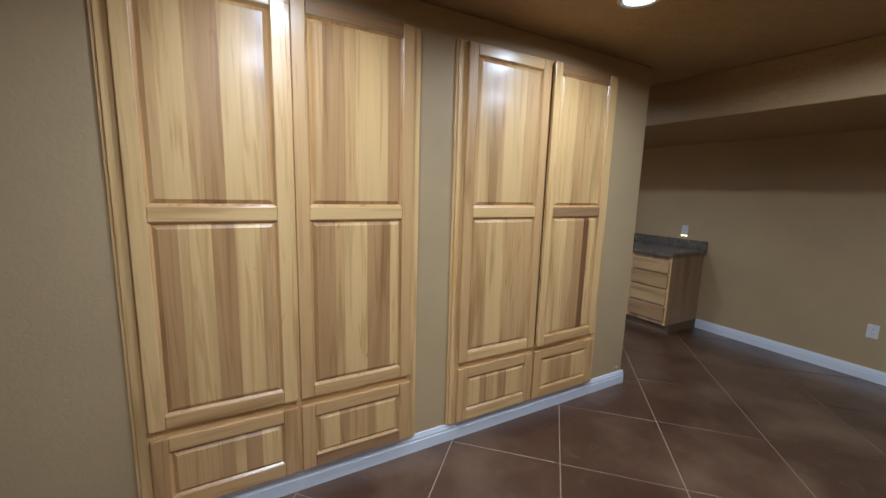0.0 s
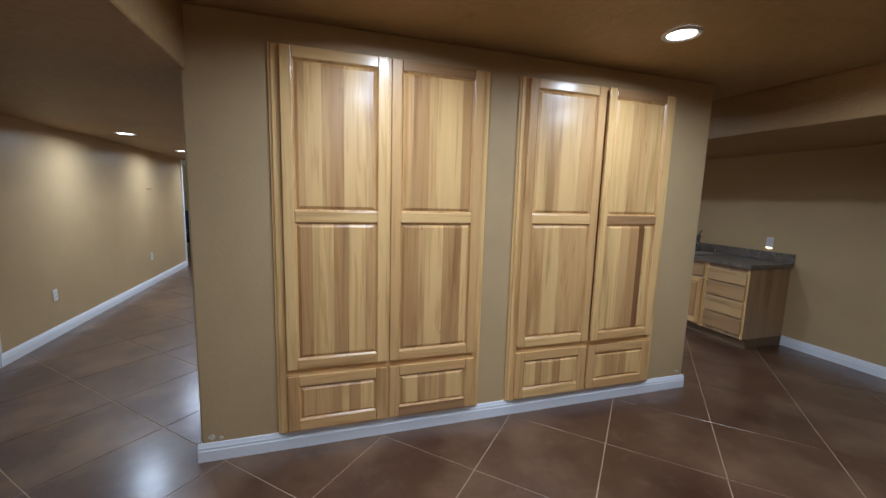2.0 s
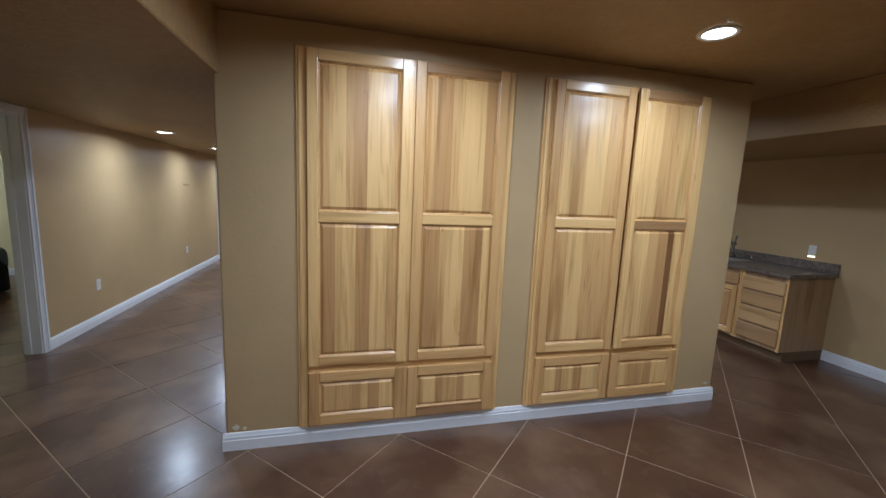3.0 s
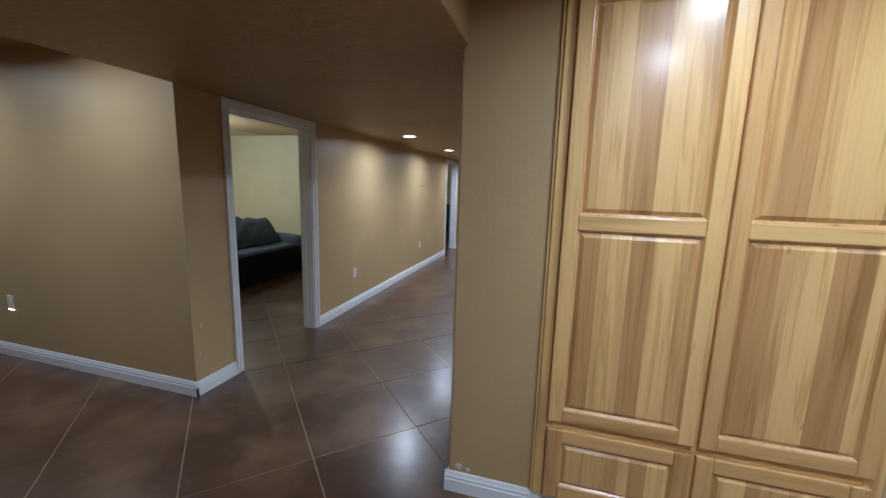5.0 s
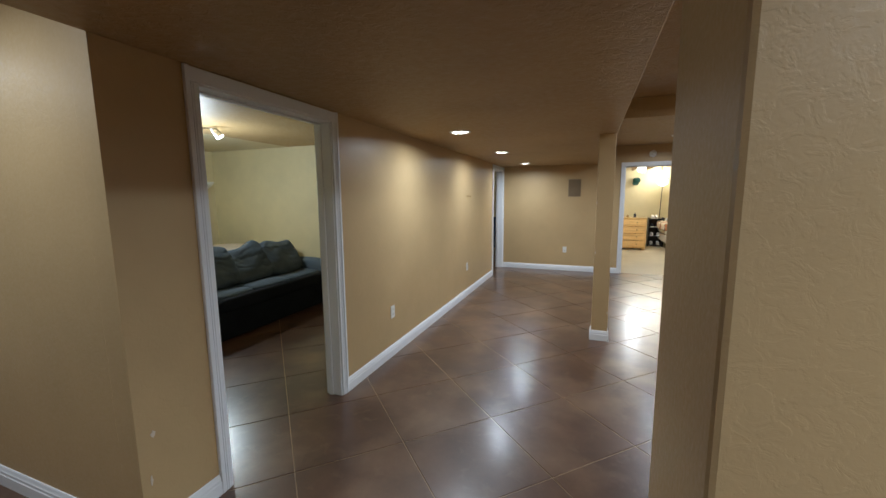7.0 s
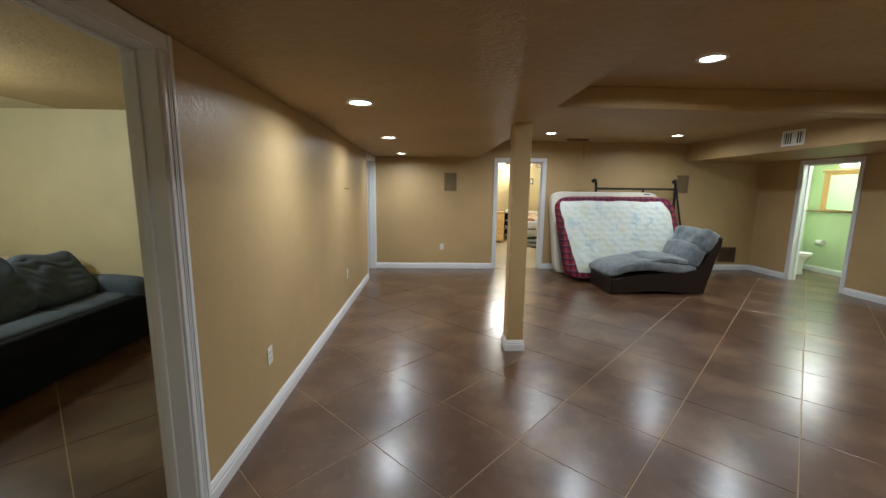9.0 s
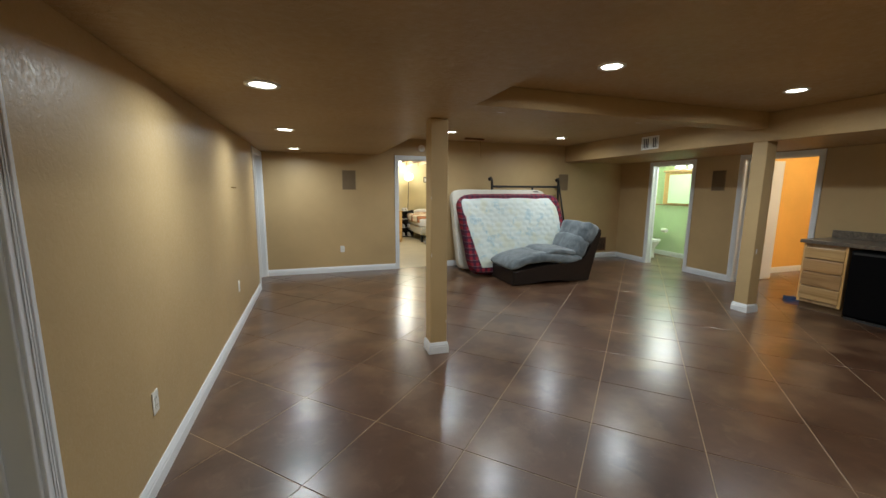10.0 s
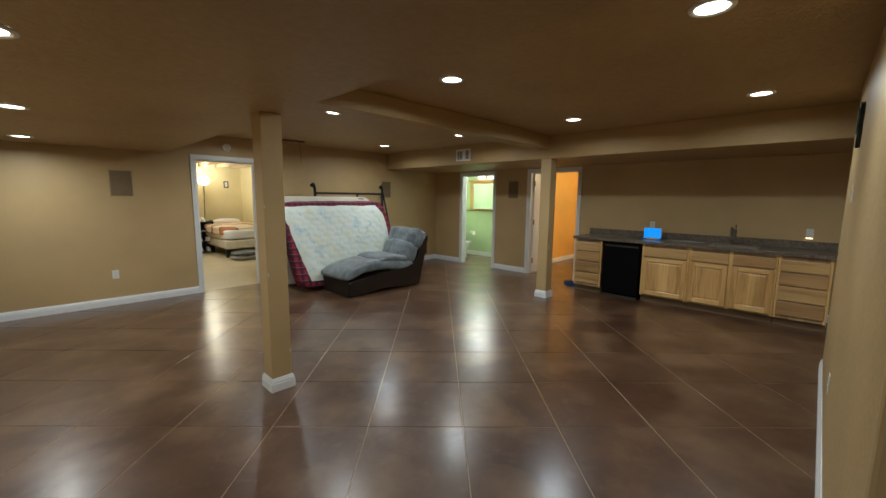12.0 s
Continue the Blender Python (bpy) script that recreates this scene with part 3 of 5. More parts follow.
plate("wall_outlet", EAST, 2.53, 1.10, -90, "white outlet over the counter", "outlet")
plate("wall_outlet", EAST, -0.90, 0.42, -90, "white outlet on the tan wall past the counter", "outlet")
plate("light_switch", 2.45, 0.50, 1.55, 180, "white light switch on the end of the cabinet block", "switch", "switch")
plate("wall_outlet", 1.95, 0.50, 0.42, 180, "white outlet on the back of the cabinet block", "outlet")
plate("light_switch", -4.29, 5.02, 1.40, 0, "white light switch in the bedroom", "switch", "switch")


def wall_speaker(x, y, z, rz, w, h, label):
    e = thing("wall_speaker", x, y, z, rz, label, "speaker", "flush wall speakers")
    part("frame", box(-w / 2, -0.009, -h / 2, w / 2, 0, h / 2, 0.004, 2), SPEAKER, e)
    part("grille", box(-w / 2 + 0.012, -0.012, -h / 2 + 0.012, w / 2 - 0.012, -0.0092, h / 2 - 0.012, 0.002, 1), GRILLE, e)
    return e


SPEAKER = material("tan_painted_plastic", (0.27, 0.195, 0.11), 0.6)
GRILLE = cloth("tan_painted_grille", (0.20, 0.145, 0.085), 400, 0.1, 0.8, 0.4)
wall_speaker(-0.49, NORTH, 1.645, 0, 0.235, 0.34, "flush wall speaker painted tan, beside the back doorway")
wall_speaker(3.94, NORTH, 1.655, 0, 0.235, 0.34, "flush wall speaker painted tan, above the mattress")
wall_speaker(EAST, 5.16, 1.67, -90, 0.235, 0.34, "flush wall speaker painted tan, between two doorways")
sp = thing("wall_hook_rail", WEST, 4.92, 1.50, 90, "short dark hook rail fixed on the tan wall", "hook rail")
part("rail", box(-0.085, -0.010, -0.006, 0.085, 0, 0.006, 0.002, 1), BRASS, sp)
for x in (-0.06, 0.06):
    part("hook", box(x - 0.004, -0.022, -0.010, x + 0.004, -0.0102, 0.003, 0.002, 1), BRASS, sp)


def grille(name, x, y, z, rz, w, h, n, mat, back, label, category, vertical=True):
    e = thing(name, x, y, z, rz, label, category)
    part("backing", box(-w / 2 + 0.01, -0.003, -h / 2 + 0.01, w / 2 - 0.01, 0, h / 2 - 0.01), back, e)
    bm = bmesh.new()
    t = 0.026
    add_box(bm, -w / 2, -0.012, -h / 2, w / 2, 0, -h / 2 + t, 0.003, 1)
    add_box(bm, -w / 2, -0.012, h / 2 - t, w / 2, 0, h / 2, 0.003, 1)
    add_box(bm, -w / 2, -0.0118, -h / 2 + t, -w / 2 + t, 0, h / 2 - t, 0.003, 1)
    add_box(bm, w / 2 - t, -0.0118, -h / 2 + t, w / 2, 0, h / 2 - t, 0.003, 1)
    part("frame", bm, mat, e)
    for i in range(n):
        if vertical:
            c = -w / 2 + t + (i + 0.5) * (w - 2 * t) / n
            b = box(c - 0.004, -0.010, -h / 2 + t, c + 0.004, -0.003, h / 2 - t)
        else:
            c = -h / 2 + t + (i + 0.5) * (h - 2 * t) / n
            b = box(-w / 2 + t, -0.010, c - 0.004, w / 2 - t, -0.003, c + 0.004)
        part("slat", b, mat, e)
    return e


g = grille("air_vent", 3.95, 5.21, 2.235, -90, 0.33, 0.20, 8, PLASTIC, SLOT, "white metal air register on the soffit face", "vent")
part("damper_plate", box(-0.02, -0.008, -0.07, 0.045, -0.0032, 0.07), PLASTIC, g, "pale inner damper plate")
RETURN = material("brown_painted_metal", (0.13, 0.062, 0.030), 0.5)
grille("return_grille", 4.97, NORTH, 0.30, 0, 0.36, 0.30, 9, RETURN, SLOT, "low return air grille painted dark brown", "vent", False)

sd = thing("smoke_detector", 0.835, NORTH, 2.235, 0, "round white smoke detector on the wall over the doorway", "detector")
bm = bmesh.new()
lathe(bm, [(0.062, 0), (0.062, 0.012), (0.056, 0.026), (0.045, 0.030), (0.043, 0.026), (0.022, 0.026), (0.020, 0.032), (0.001, 0.033)], 32, pose(0, 0, 0, 90, 0, 0))
part("body", bm, PLASTIC, sd, smooth=True)

br = thing("ceiling_bracket", 1.72, 6.92, CEIL, 0, "thin brown ceiling bracket with a hanging pull cord", "bracket")
part("rail", box(-0.22, -0.018, -0.028, 0.16, 0.018, 0, 0.004, 1), DARK, br)
bm = bmesh.new()
add_tube(bm, [(0.08, 0, -0.02), (0.085, 0, -0.14), (0.10, 0.0, -0.34)], 0.006, 6)
part("cord", bm, BRASS, br)

ws = thing("wall_hanging", 2.56, 0.50, 2.0, 180, "small black and green wall hanging above the switch", "wall decoration")
bm = bmesh.new()
out = [(0.00, 0.15), (0.05, 0.13), (0.09, 0.06), (0.06, 0.0), (0.10, -0.06), (0.05, -0.15), (-0.02, -0.13), (-0.07, -0.06), (-0.05, 0.02), (-0.09, 0.08), (-0.04, 0.13)]
bm = prism(out, -0.022, 0.0)
part("body", bm, BLACK_METAL, ws)
part("inset", prism([(a * 0.55 + 0.01, b * 0.6 + 0.03) for a, b in out], -0.028, -0.0222), material("dark_green_enamel", (0.02, 0.10, 0.05), 0.3), ws, "dark green centre")


# ---- bar: base cabinets, fridge, counter ----
KF, KB = 4.85, EAST - 0.002
KZ = 0.86
CAB_SIDE = wood("cabinet_side_veneer", (0.38, 0.25, 0.13), "z", rough=0.45, coat=0.1)
TOE = material("toe_kick_shadow_wood", (0.16, 0.10, 0.05), 0.7)


def front(parent, name, y0, y1, z0, z1, mat, label=""):
    """A bevelled drawer front on the aisle side (towards -x)."""
    return part(name, box(KF - 0.019, y0, z0, KF - 0.0002, y1, z1, 0.006, 2), mat, parent, label)


def carcass(e, y0, y1):
    part("body", box(KF, y0 + 0.0015, 0.10, KB, y1 - 0.0015, KZ), CAB_SIDE, e)
    part("toe_kick", box(KF + 0.06, y0 + 0.0015, 0.0, KB, y1 - 0.0015, 0.0998), TOE, e)
    part("face_stile", box(KF - 0.003, y0 + 0.0015, 0.10, KF - 0.0001, y0 + 0.03, KZ), PALE, e)
    part("face_stile", box(KF - 0.003, y1 - 0.03, 0.10, KF - 0.0001, y1 - 0.0015, KZ), PALE, e)


def drawer_unit(y0, y1, tones, label):
    e = tagged(new("drawer_cabinet"), label, "cabinet", "base cabinets of the bar")
    carcass(e, y0, y1)
    zs = [0.135, 0.315, 0.50, 0.665, 0.815]
    for i in range(4):
        front(e, "drawer_front", y0 + 0.022, y1 - 0.022, zs[i] + 0.008, zs[i + 1] - 0.008, MID_Y if tones[i] == "M" else (BROWN_Y if tones[i] == "B" else PALE_Y))
    return e


drawer_unit(3.055, 3.50, "PBMP", "pale hickory four-drawer base cabinet beside the fridge")
drawer_unit(0.475, 0.945, "BPMP", "pale hickory four-drawer base cabinet at the end of the bar")


def base_door(parent, y0, y1, z0, z1, boards):
    """A raised-panel door that faces -x: built flat, then turned."""
    b0 = panel_door(parent, "door", 0, y1 - y0, z0, z1, [], [boards], "MM", "PP", 0, 0.055, 0.020)
    b0.matrix_basis = pose(KF - 0.003, y1, 0, 0, 0, -90)
    return b0


e = tagged(new("base_cabinet"), "hickory base cabinet with one drawer over a raised-panel door", "cabinet", "base cabinets of the bar")
carcass(e, 1.865, 2.465)
front(e, "drawer_front", 1.885, 2.445, 0.685, 0.815, PALE_Y)
base_door(e, 1.885, 2.445, 0.125, 0.665, [(.35, "M"), (.3, "P"), (.35, "M")])
e = tagged(new("sink_cabinet"), "hickory sink base cabinet with two raised-panel doors", "cabinet", "base cabinets of the bar")
carcass(e, 0.947, 1.863)
part("centre_stile", box(KF - 0.003, 1.385, 0.10, KF - 0.0001, 1.425, KZ), PALE, e)
front(e, "false_drawer_front", 1.43, 1.845, 0.685, 0.815, PALE_Y)
front(e, "false_drawer_front", 0.965, 1.38, 0.685, 0.815, MID_Y)
base_door(e, 1.43, 1.845, 0.125, 0.665, [(.5, "M"), (.5, "M")])
base_door(e, 0.965, 1.38, 0.125, 0.665, [(.4, "M"), (.35, "P"), (.25, "B")])

fr = thing("mini_fridge", 4.83, 2.76, 0, 0, "black under-counter mini fridge between the cabinets", "fridge")
BLK = material("black_fridge_enamel", (0.004, 0.004, 0.005), 0.45, spec=0.06)
part("body", box(0.05, -0.262, 0.03, 0.58, 0.262, 0.82, 0.006, 2), BLK, fr)
part("door", box(0.0, -0.262, 0.05, 0.047, 0.262, 0.825, 0.012, 3), BLK, fr)
part("handle_recess", box(-0.004, -0.24, 0.78, 0.001, 0.24, 0.805, 0.002, 1), SLOT, fr)
part("kick_grille", box(0.02, -0.25, 0.0, 0.06, 0.25, 0.0298), SLOT, fr)


def counter_stone():
    m = material("speckled_laminate", (0.16, 0.13, 0.10), 0.3, coat=0.3, coat_rough=0.15)
    v = coords(m)
    a = noise_tex(m, v, 34, 5, 0.7, 0.6)
    b = noise_tex(m, v, 7, 4, 0.6)
    c1 = ramp(m, a, [(0.36, (0.085, 0.070, 0.055)), (0.5, (0.145, 0.120, 0.095)), (0.66, (0.220, 0.185, 0.145))])
    c2 = ramp(m, b, [(0.3, (0.75, 0.75, 0.75)), (0.7, (1.1, 1.08, 1.05))])
    set_colour(m, mix(m, c1, c2, 0.7, "MULTIPLY"))
    return m


STONE = counter_stone()
ct = tagged(new("countertop"), "speckled grey-brown laminate countertop with a low backsplash", "countertop")
bm = bmesh.new()
SX0, SX1, SY0, SY1 = 4.93, 5.33, 1.17, 1.66
for a, b, c, d in ((KF - 0.04, 0.45, SX0, 3.525), (SX1, 0.45, KB, 3.525), (SX0, 0.45, SX1, SY0), (SX0, SY1, SX1, 3.525)):
    add_box(bm, a, b, KZ + 0.001, c, d, KZ + 0.04)
part("slab", bm, STONE, ct)
part("front_edge", box(KF - 0.046, 0.45, KZ - 0.002, KF - 0.0402, 3.525, KZ + 0.041, 0.002, 2), STONE, ct)
part("backsplash", box(KB - 0.02, 0.45, KZ + 0.0402, KB, 3.525, KZ + 0.14, 0.004, 2), STONE, ct)

sk = thing("sink", (SX0 + SX1) / 2, (SY0 + SY1) / 2, KZ + 0.04, 0, "stainless steel bar sink let into the countertop", "sink")
bm = bmesh.new()
hx, hy = (SX1 - SX0) / 2, (SY1 - SY0) / 2
for a, b, c, d in ((-hx - .015, -hy - .015, -hx + .02, hy + .015), (hx - .07, -hy - .015, hx + .015, hy + .015), (-hx + .02, -hy - .015, hx - .07, -hy + .02), (-hx + .02, hy - .02, hx - .07, hy + .015)):
    add_box(bm, a, b, 0.0005, c, d, 0.006)
part("rim", bm, STEEL, sk)
bm = bmesh.new()
add_box(bm, -hx + .012, -hy + .012, -0.15, hx - .062, hy - .012, -0.146)
for a, b, c, d in ((-hx + .012, -hy + .012, -hx + .018, hy - .012), (hx - .068, -hy + .012, hx - .062, hy - .012), (-hx + .018, -hy + .012, hx - .068, -hy + .018), (-hx + .018, hy - .018, hx - .068, hy - .012)):
    add_box(bm, a, b, -0.146, c, d, 0.0003)
part("basin", bm, STEEL, sk)
NICKEL = material("dull_dark_nickel", (0.30, 0.29, 0.27), 0.3, 1.0)
fa = thing("faucet", 5.30, 1.45, KZ + 0.0462, 0, "dull dark metal faucet with a curved spout behind the sink", "faucet")
bm = bmesh.new()
add_cyl(bm, 0, 0, 0, 0.035, 0.026, 0.021)
part("base", bm, NICKEL, fa, smooth=True)
bm = bmesh.new()
pts = [(0, 0, 0.03)] + [(-0.075 + 0.075 * math.cos(a), 0.02 * math.sin(a), 0.075 + 0.075 * math.sin(a)) for a in [i * math.pi / 10 for i in range(0, 10)]] + [(-0.155, 0, 0.055)]
add_tube(bm, pts, 0.012, 12)
part("spout", bm, NICKEL, fa, smooth=True)
bm = bmesh.new()
add_rod(bm, (0, 0, 0.12), (0.02, 0.0, 0.175), 0.008)
add_cyl(bm, 0, 0, 0.10, 0.13, 0.018, 0.014)
part("lever", bm, NICKEL, fa, smooth=True)
fa.scale = (1.35, 1.35, 1.5)
sy = thing("side_sprayer", 5.305, 1.22, KZ + 0.0462, 0, "small chrome side sprayer by the sink", "sprayer")
bm = bmesh.new()
lathe(bm, [(0.018, 0), (0.018, 0.008), (0.010, 0.014), (0.011, 0.04), (0.017, 0.055), (0.013, 0.065), (0.002, 0.066)], 16)
part("body", bm, CHROME, sy, smooth=True)

bs = thing("smart_display", 5.20, 2.45, KZ + 0.04, -90, "small screen glowing plain blue on the countertop", "screen")
part("stand", box(-0.07, -0.01, 0.0, 0.07, 0.06, 0.03, 0.008, 2), PLASTIC, bs)
part("housing", box(-0.10, 0.002, 0.028, 0.10, 0.022, 0.145, 0.008, 2), PLASTIC, bs)
part("screen", box(-0.096, -0.009, 0.012, 0.096, 0.0015, 0.142, 0.0045, 3), glow("blue_screen", (0.02, 0.31, 1.0), 1.5), bs, "blue glowing screen")
bs.scale = (1.22, 1.1, 1.2)
cb = thing("cable", 5.2, 2.2, KZ + 0.0445, 0, "thin white cable lying loose on the countertop", "cable")
bm = bmesh.new()
add_tube(bm, [(0.0, 0.06, 0), (0.06, 0.0, 0), (-0.02, -0.08, 0), (0.05, -0.16, 0), (0.08, -0.24, 0), (0.02, -0.32, 0), (0.05, -0.42, 0)], 0.0035, 6)
part("cord", bm, PLASTIC, cb)

bt = thing("dustpan", 5.08, 3.63, 0, 35, "dark blue plastic dustpan on the floor by the cabinet", "dustpan")
BLUE_PL = material("dark_blue_plastic", (0.02, 0.05, 0.14), 0.4)
part("pan", prism([(-0.13, 0.0), (0.13, 0.0), (0.13, 0.055), (0.115, 0.06), (0.10, 0.012), (-0.13, 0.004)], -0.12, 0.12), BLUE_PL, bt)
part("handle", box(0.131, -0.016, 0.03, 0.25, 0.016, 0.05, 0.007, 2), BLUE_PL, bt)


# ---- mattress, box spring and bed frame against the wall ----
def sag(bm, k):
    """Shear a slab that has slumped sideways towards its foot."""
    for v in bm.verts:
        v.co.x += k * (1 - v.co.z / 1.4)


def slab_leaning(name, x, y, length, height, thick, lean, rz, label, category, mat, puff=0.0, power=10, cuts=14, seed=1.0):
    e = thing(name, x, y, 0, rz, label, category)
    m = pose(0, 0, 0, -lean, 0, 0) @ Matrix.Translation((length / 2, thick / 2, height / 2 ))
    bm = pillow(length, thick, height, power, puff, seed, m, cuts, 3.0)
    lo = min(v.co.z for v in bm.verts)
    bmesh.ops.translate(bm, vec=(0, 0, -lo + 0.001), verts=bm.verts)
    sag(bm, 0.12 if name == "mattress" else 0.05)
    part("body", bm, mat, e, smooth=True)
    return e, m, lo


PLAID = material("red_plaid_cloth", (0.2, 0.03, 0.04), 0.9, spec=0.2)
t_, b_ = nodes(PLAID)
v_ = coords(PLAID)
s_ = t_.nodes.new("ShaderNodeSeparateXYZ")
t_.links.new(v_, s_.inputs[0])


def bands(sock, freq, cut):
    a = t_.nodes.new("ShaderNodeMath")
    a.operation = "MULTIPLY"
    a.inputs[1].default_value = freq
    t_.links.new(sock, a.inputs[0])
    f = t_.nodes.new("ShaderNodeMath")
    f.operation = "FRACT"
    t_.links.new(a.outputs[0], f.inputs[0])
    g_ = t_.nodes.new("ShaderNodeMath")
    g_.operation = "GREATER_THAN"
    g_.inputs[1].default_value = cut
    t_.links.new(f.outputs[0], g_.inputs[0])
    return g_.outputs[0]


c_ = mix(PLAID, (0.26, 0.026, 0.040), (0.09, 0.016, 0.035), bands(s_.outputs["X"], 10.0, 0.5))
c_ = mix(PLAID, c_, (0.03, 0.02, 0.04), mix(PLAID, (0, 0, 0), (0.65, 0.65, 0.65), bands(s_.outputs["Z"], 10.0, 0.5)))
c_ = mix(PLAID, c_, (0.45, 0.36, 0.34), mix(PLAID, (0, 0, 0), (0.3, 0.3, 0.3), bands(s_.outputs["Z"], 10.0, 0.92)))
set_colour(PLAID, c_)

TICK = material("floral_ticking", (0.72, 0.73, 0.66), 0.8, spec=0.2)
v_ = coords(TICK)
n1 = noise_tex(TICK, v_, 6.5, 3, 0.5, 0.4)
n2 = noise_tex(TICK, v_, 30, 4, 0.7, 1.0)
n3 = noise_tex(TICK, coords(TICK, rot=(0.4, 0.3, 0.2)), 5.0, 3, 0.5)
blue = mix(TICK, (0, 0, 0), ramp(TICK, n2, [(0.42, (0, 0, 0)), (0.56, (1, 1, 1))]), ramp(TICK, n1, [(0.55, (0, 0, 0)), (0.63, (1, 1, 1))]))
c_ = mix(TICK, (0.62, 0.68, 0.66), (0.60, 0.62, 0.50), ramp(TICK, n3, [(0.50, (0, 0, 0)), (0.66, (0.7, 0.7, 0.7))]))
set_colour(TICK, mix(TICK, c_, (0.40, 0.54, 0.60), blue))

BOXCLOTH = cloth("cream_box_cloth", (0.66, 0.63, 0.55), 180, 0.06)
slab_leaning("box_spring", 1.34, 6.80, 2.0, 1.50, 0.19, 13, 0, "cream cloth box spring leaning on the wall behind the mattress", "box spring", BOXCLOTH, 0.002, 14, 16, 3.0)
mt, mm, mlo = slab_leaning("mattress", 1.30, 6.22, 2.06, 1.45, 0.24, 20, 0, "mattress on its side, red plaid sheet, floral ticking showing", "mattress", PLAID, 0.008, 9, 20, 5.0)
# the bare ticking that the fitted sheet leaves open, quilted in puffs
bm = bmesh.new()
NX, NZ = 96, 66
grid = []
for j in range(NZ + 1):
    w = j / NZ
    zc = -0.63 + 1.27 * w
    left = -1.015 + 0.17 * (1 - w) ** 1.25 + 0.08 * max(0, w - 0.94) / 0.06 * 0.8
    right = 0.92 + 0.03 * math.sin(w * 3) - 0.12 * max(0, w - 0.85) / 0.15
    rows_ = []
    for i in range(NX + 1):
        u = i / NX
        xc = left + (right - left) * u
        edge = min(1.0, min(u, 1 - u) * 14, min(w, 1 - w) * 14)
        zz = zc + 0.010 * math.sin(xc * 23) + 0.030 * noise.noise(Vector((xc * 4, zc * 4, 7.0)))
        q = abs(math.sin(math.pi * ((xc + 0.05 * noise.noise(Vector((xc * 5, zc * 5, 9.0)))) / 0.17 + 0.5 * (math.floor(zz / 0.095) % 2)))) * abs(math.sin(math.pi * zz / 0.095))
        bulge = 0.010 * q ** 0.6 * max(0, edge - 0.25) + 0.014 * edge ** 0.5 + 0.008 * edge * noise.noise(Vector((xc * 3, zc * 3, 2)))
        base = -0.24 / 2 * max(0.02, 1 - abs(xc / 1.03) ** 9 - abs(zc / 0.71) ** 9) ** (1 / 9) + 0.006
        p = mm @ Vector((xc, base - bulge, zc))
        rows_.append(bm.verts.new((p.x, p.y, p.z - mlo + 0.001)))
    grid.append(rows_)
for a, b in zip(grid, grid[1:]):
    for i in range(NX):
        bm.faces.new((a[i], a[i + 1], b[i + 1], b[i]))
sag(bm, 0.12)
part("ticking", bm, TICK, mt, "white quilted ticking with pale blue flowers", smooth=True)
bf = thing("bedstead", 2.20, 7.22, 0, 0, "black metal bed frame standing upright against the wall", "bed frame")
for x, lx in ((0.0, 0.0), (1.50, 0.12)):
    bm = bmesh.new()
    add_box(bm, x - 0.018, -0.018, 0.02, x + 0.018, 0.018, 1.62, 0.003, 1)
    part("upright", bm, BLACK_METAL, bf)
    bm = bmesh.new()
    add_tube(bm, [(x, 0, 1.58), (x - 0.01, -0.01, 1.66), (x - 0.04, -0.04, 1.705), (x - 0.07, -0.06, 1.70)], 0.024)
    add_rod(bm, (x - 0.055, -0.05, 1.71), (x - 0.095, -0.075, 1.685), 0.034)
    part("foot", bm, BLACK_METAL, bf)
part("cross_rail", box(-0.02, -0.045, 1.535, 1.52, -0.0185, 1.575, 0.003, 1), BLACK_METAL, bf)
part("cross_rail", box(-0.02, -0.045, 0.30, 1.52, -0.0185, 0.34, 0.003, 1), BLACK_METAL, bf)
part("clamp", box(0.84, -0.06, 1.44, 0.88, -0.0452, 1.56, 0.003, 1), BLACK_METAL, bf)
part("clamp", box(0.86, -0.09, 1.44, 0.98, -0.0602, 1.465, 0.003, 1), BLACK_METAL, bf)
bm = bmesh.new()
add_rod(bm, (1.50, -0.03, 1.56), (1.72, -0.22, 0.02), 0.016)
part("side_rail", bm, BLACK_METAL, bf)
hb = thing("wooden_bed_slat", 3.52, 7.15, 0, 0, "plain wooden slat leaning behind the bed frame", "board")
part("board", prism([(-0.05, 0.0), (0.04, 0.0), (0.04, 1.36), (-0.05, 1.36)], 0.0, 0.02), MID, hb)
hb.matrix_basis = pose(3.60, 7.08, 0.008, -8, -4, 0)

# ---- chaise lounge ----
LEATHER = material("dark_brown_leather", (0.016, 0.010, 0.008), 0.45, spec=0.35)
v_ = coords(LEATHER)
set_bump(LEATHER, noise_tex(LEATHER, v_, 90, 3), 0.25, 0.002)
GREY = cloth("grey_velour", (0.15, 0.178, 0.20), 240, 0.3, 0.75)
nap = noise_tex(GREY, coords(GREY, (1, 1.4, 1)), 4.5, 5, 0.65, 0.8)
set_colour(GREY, ramp(GREY, nap, [(0.34, (0.085, 0.102, 0.116)), (0.50, (0.140, 0.166, 0.186)), (0.66, (0.200, 0.232, 0.255))]))
GREY.node_tree.nodes["Principled BSDF"].inputs["Sheen Weight"].default_value = 0.35
ch = thing("chaise_lounge", 1.80, 5.52, 0, 0, "chaise lounge with grey velour cushions on a dark brown leather base", "chaise")
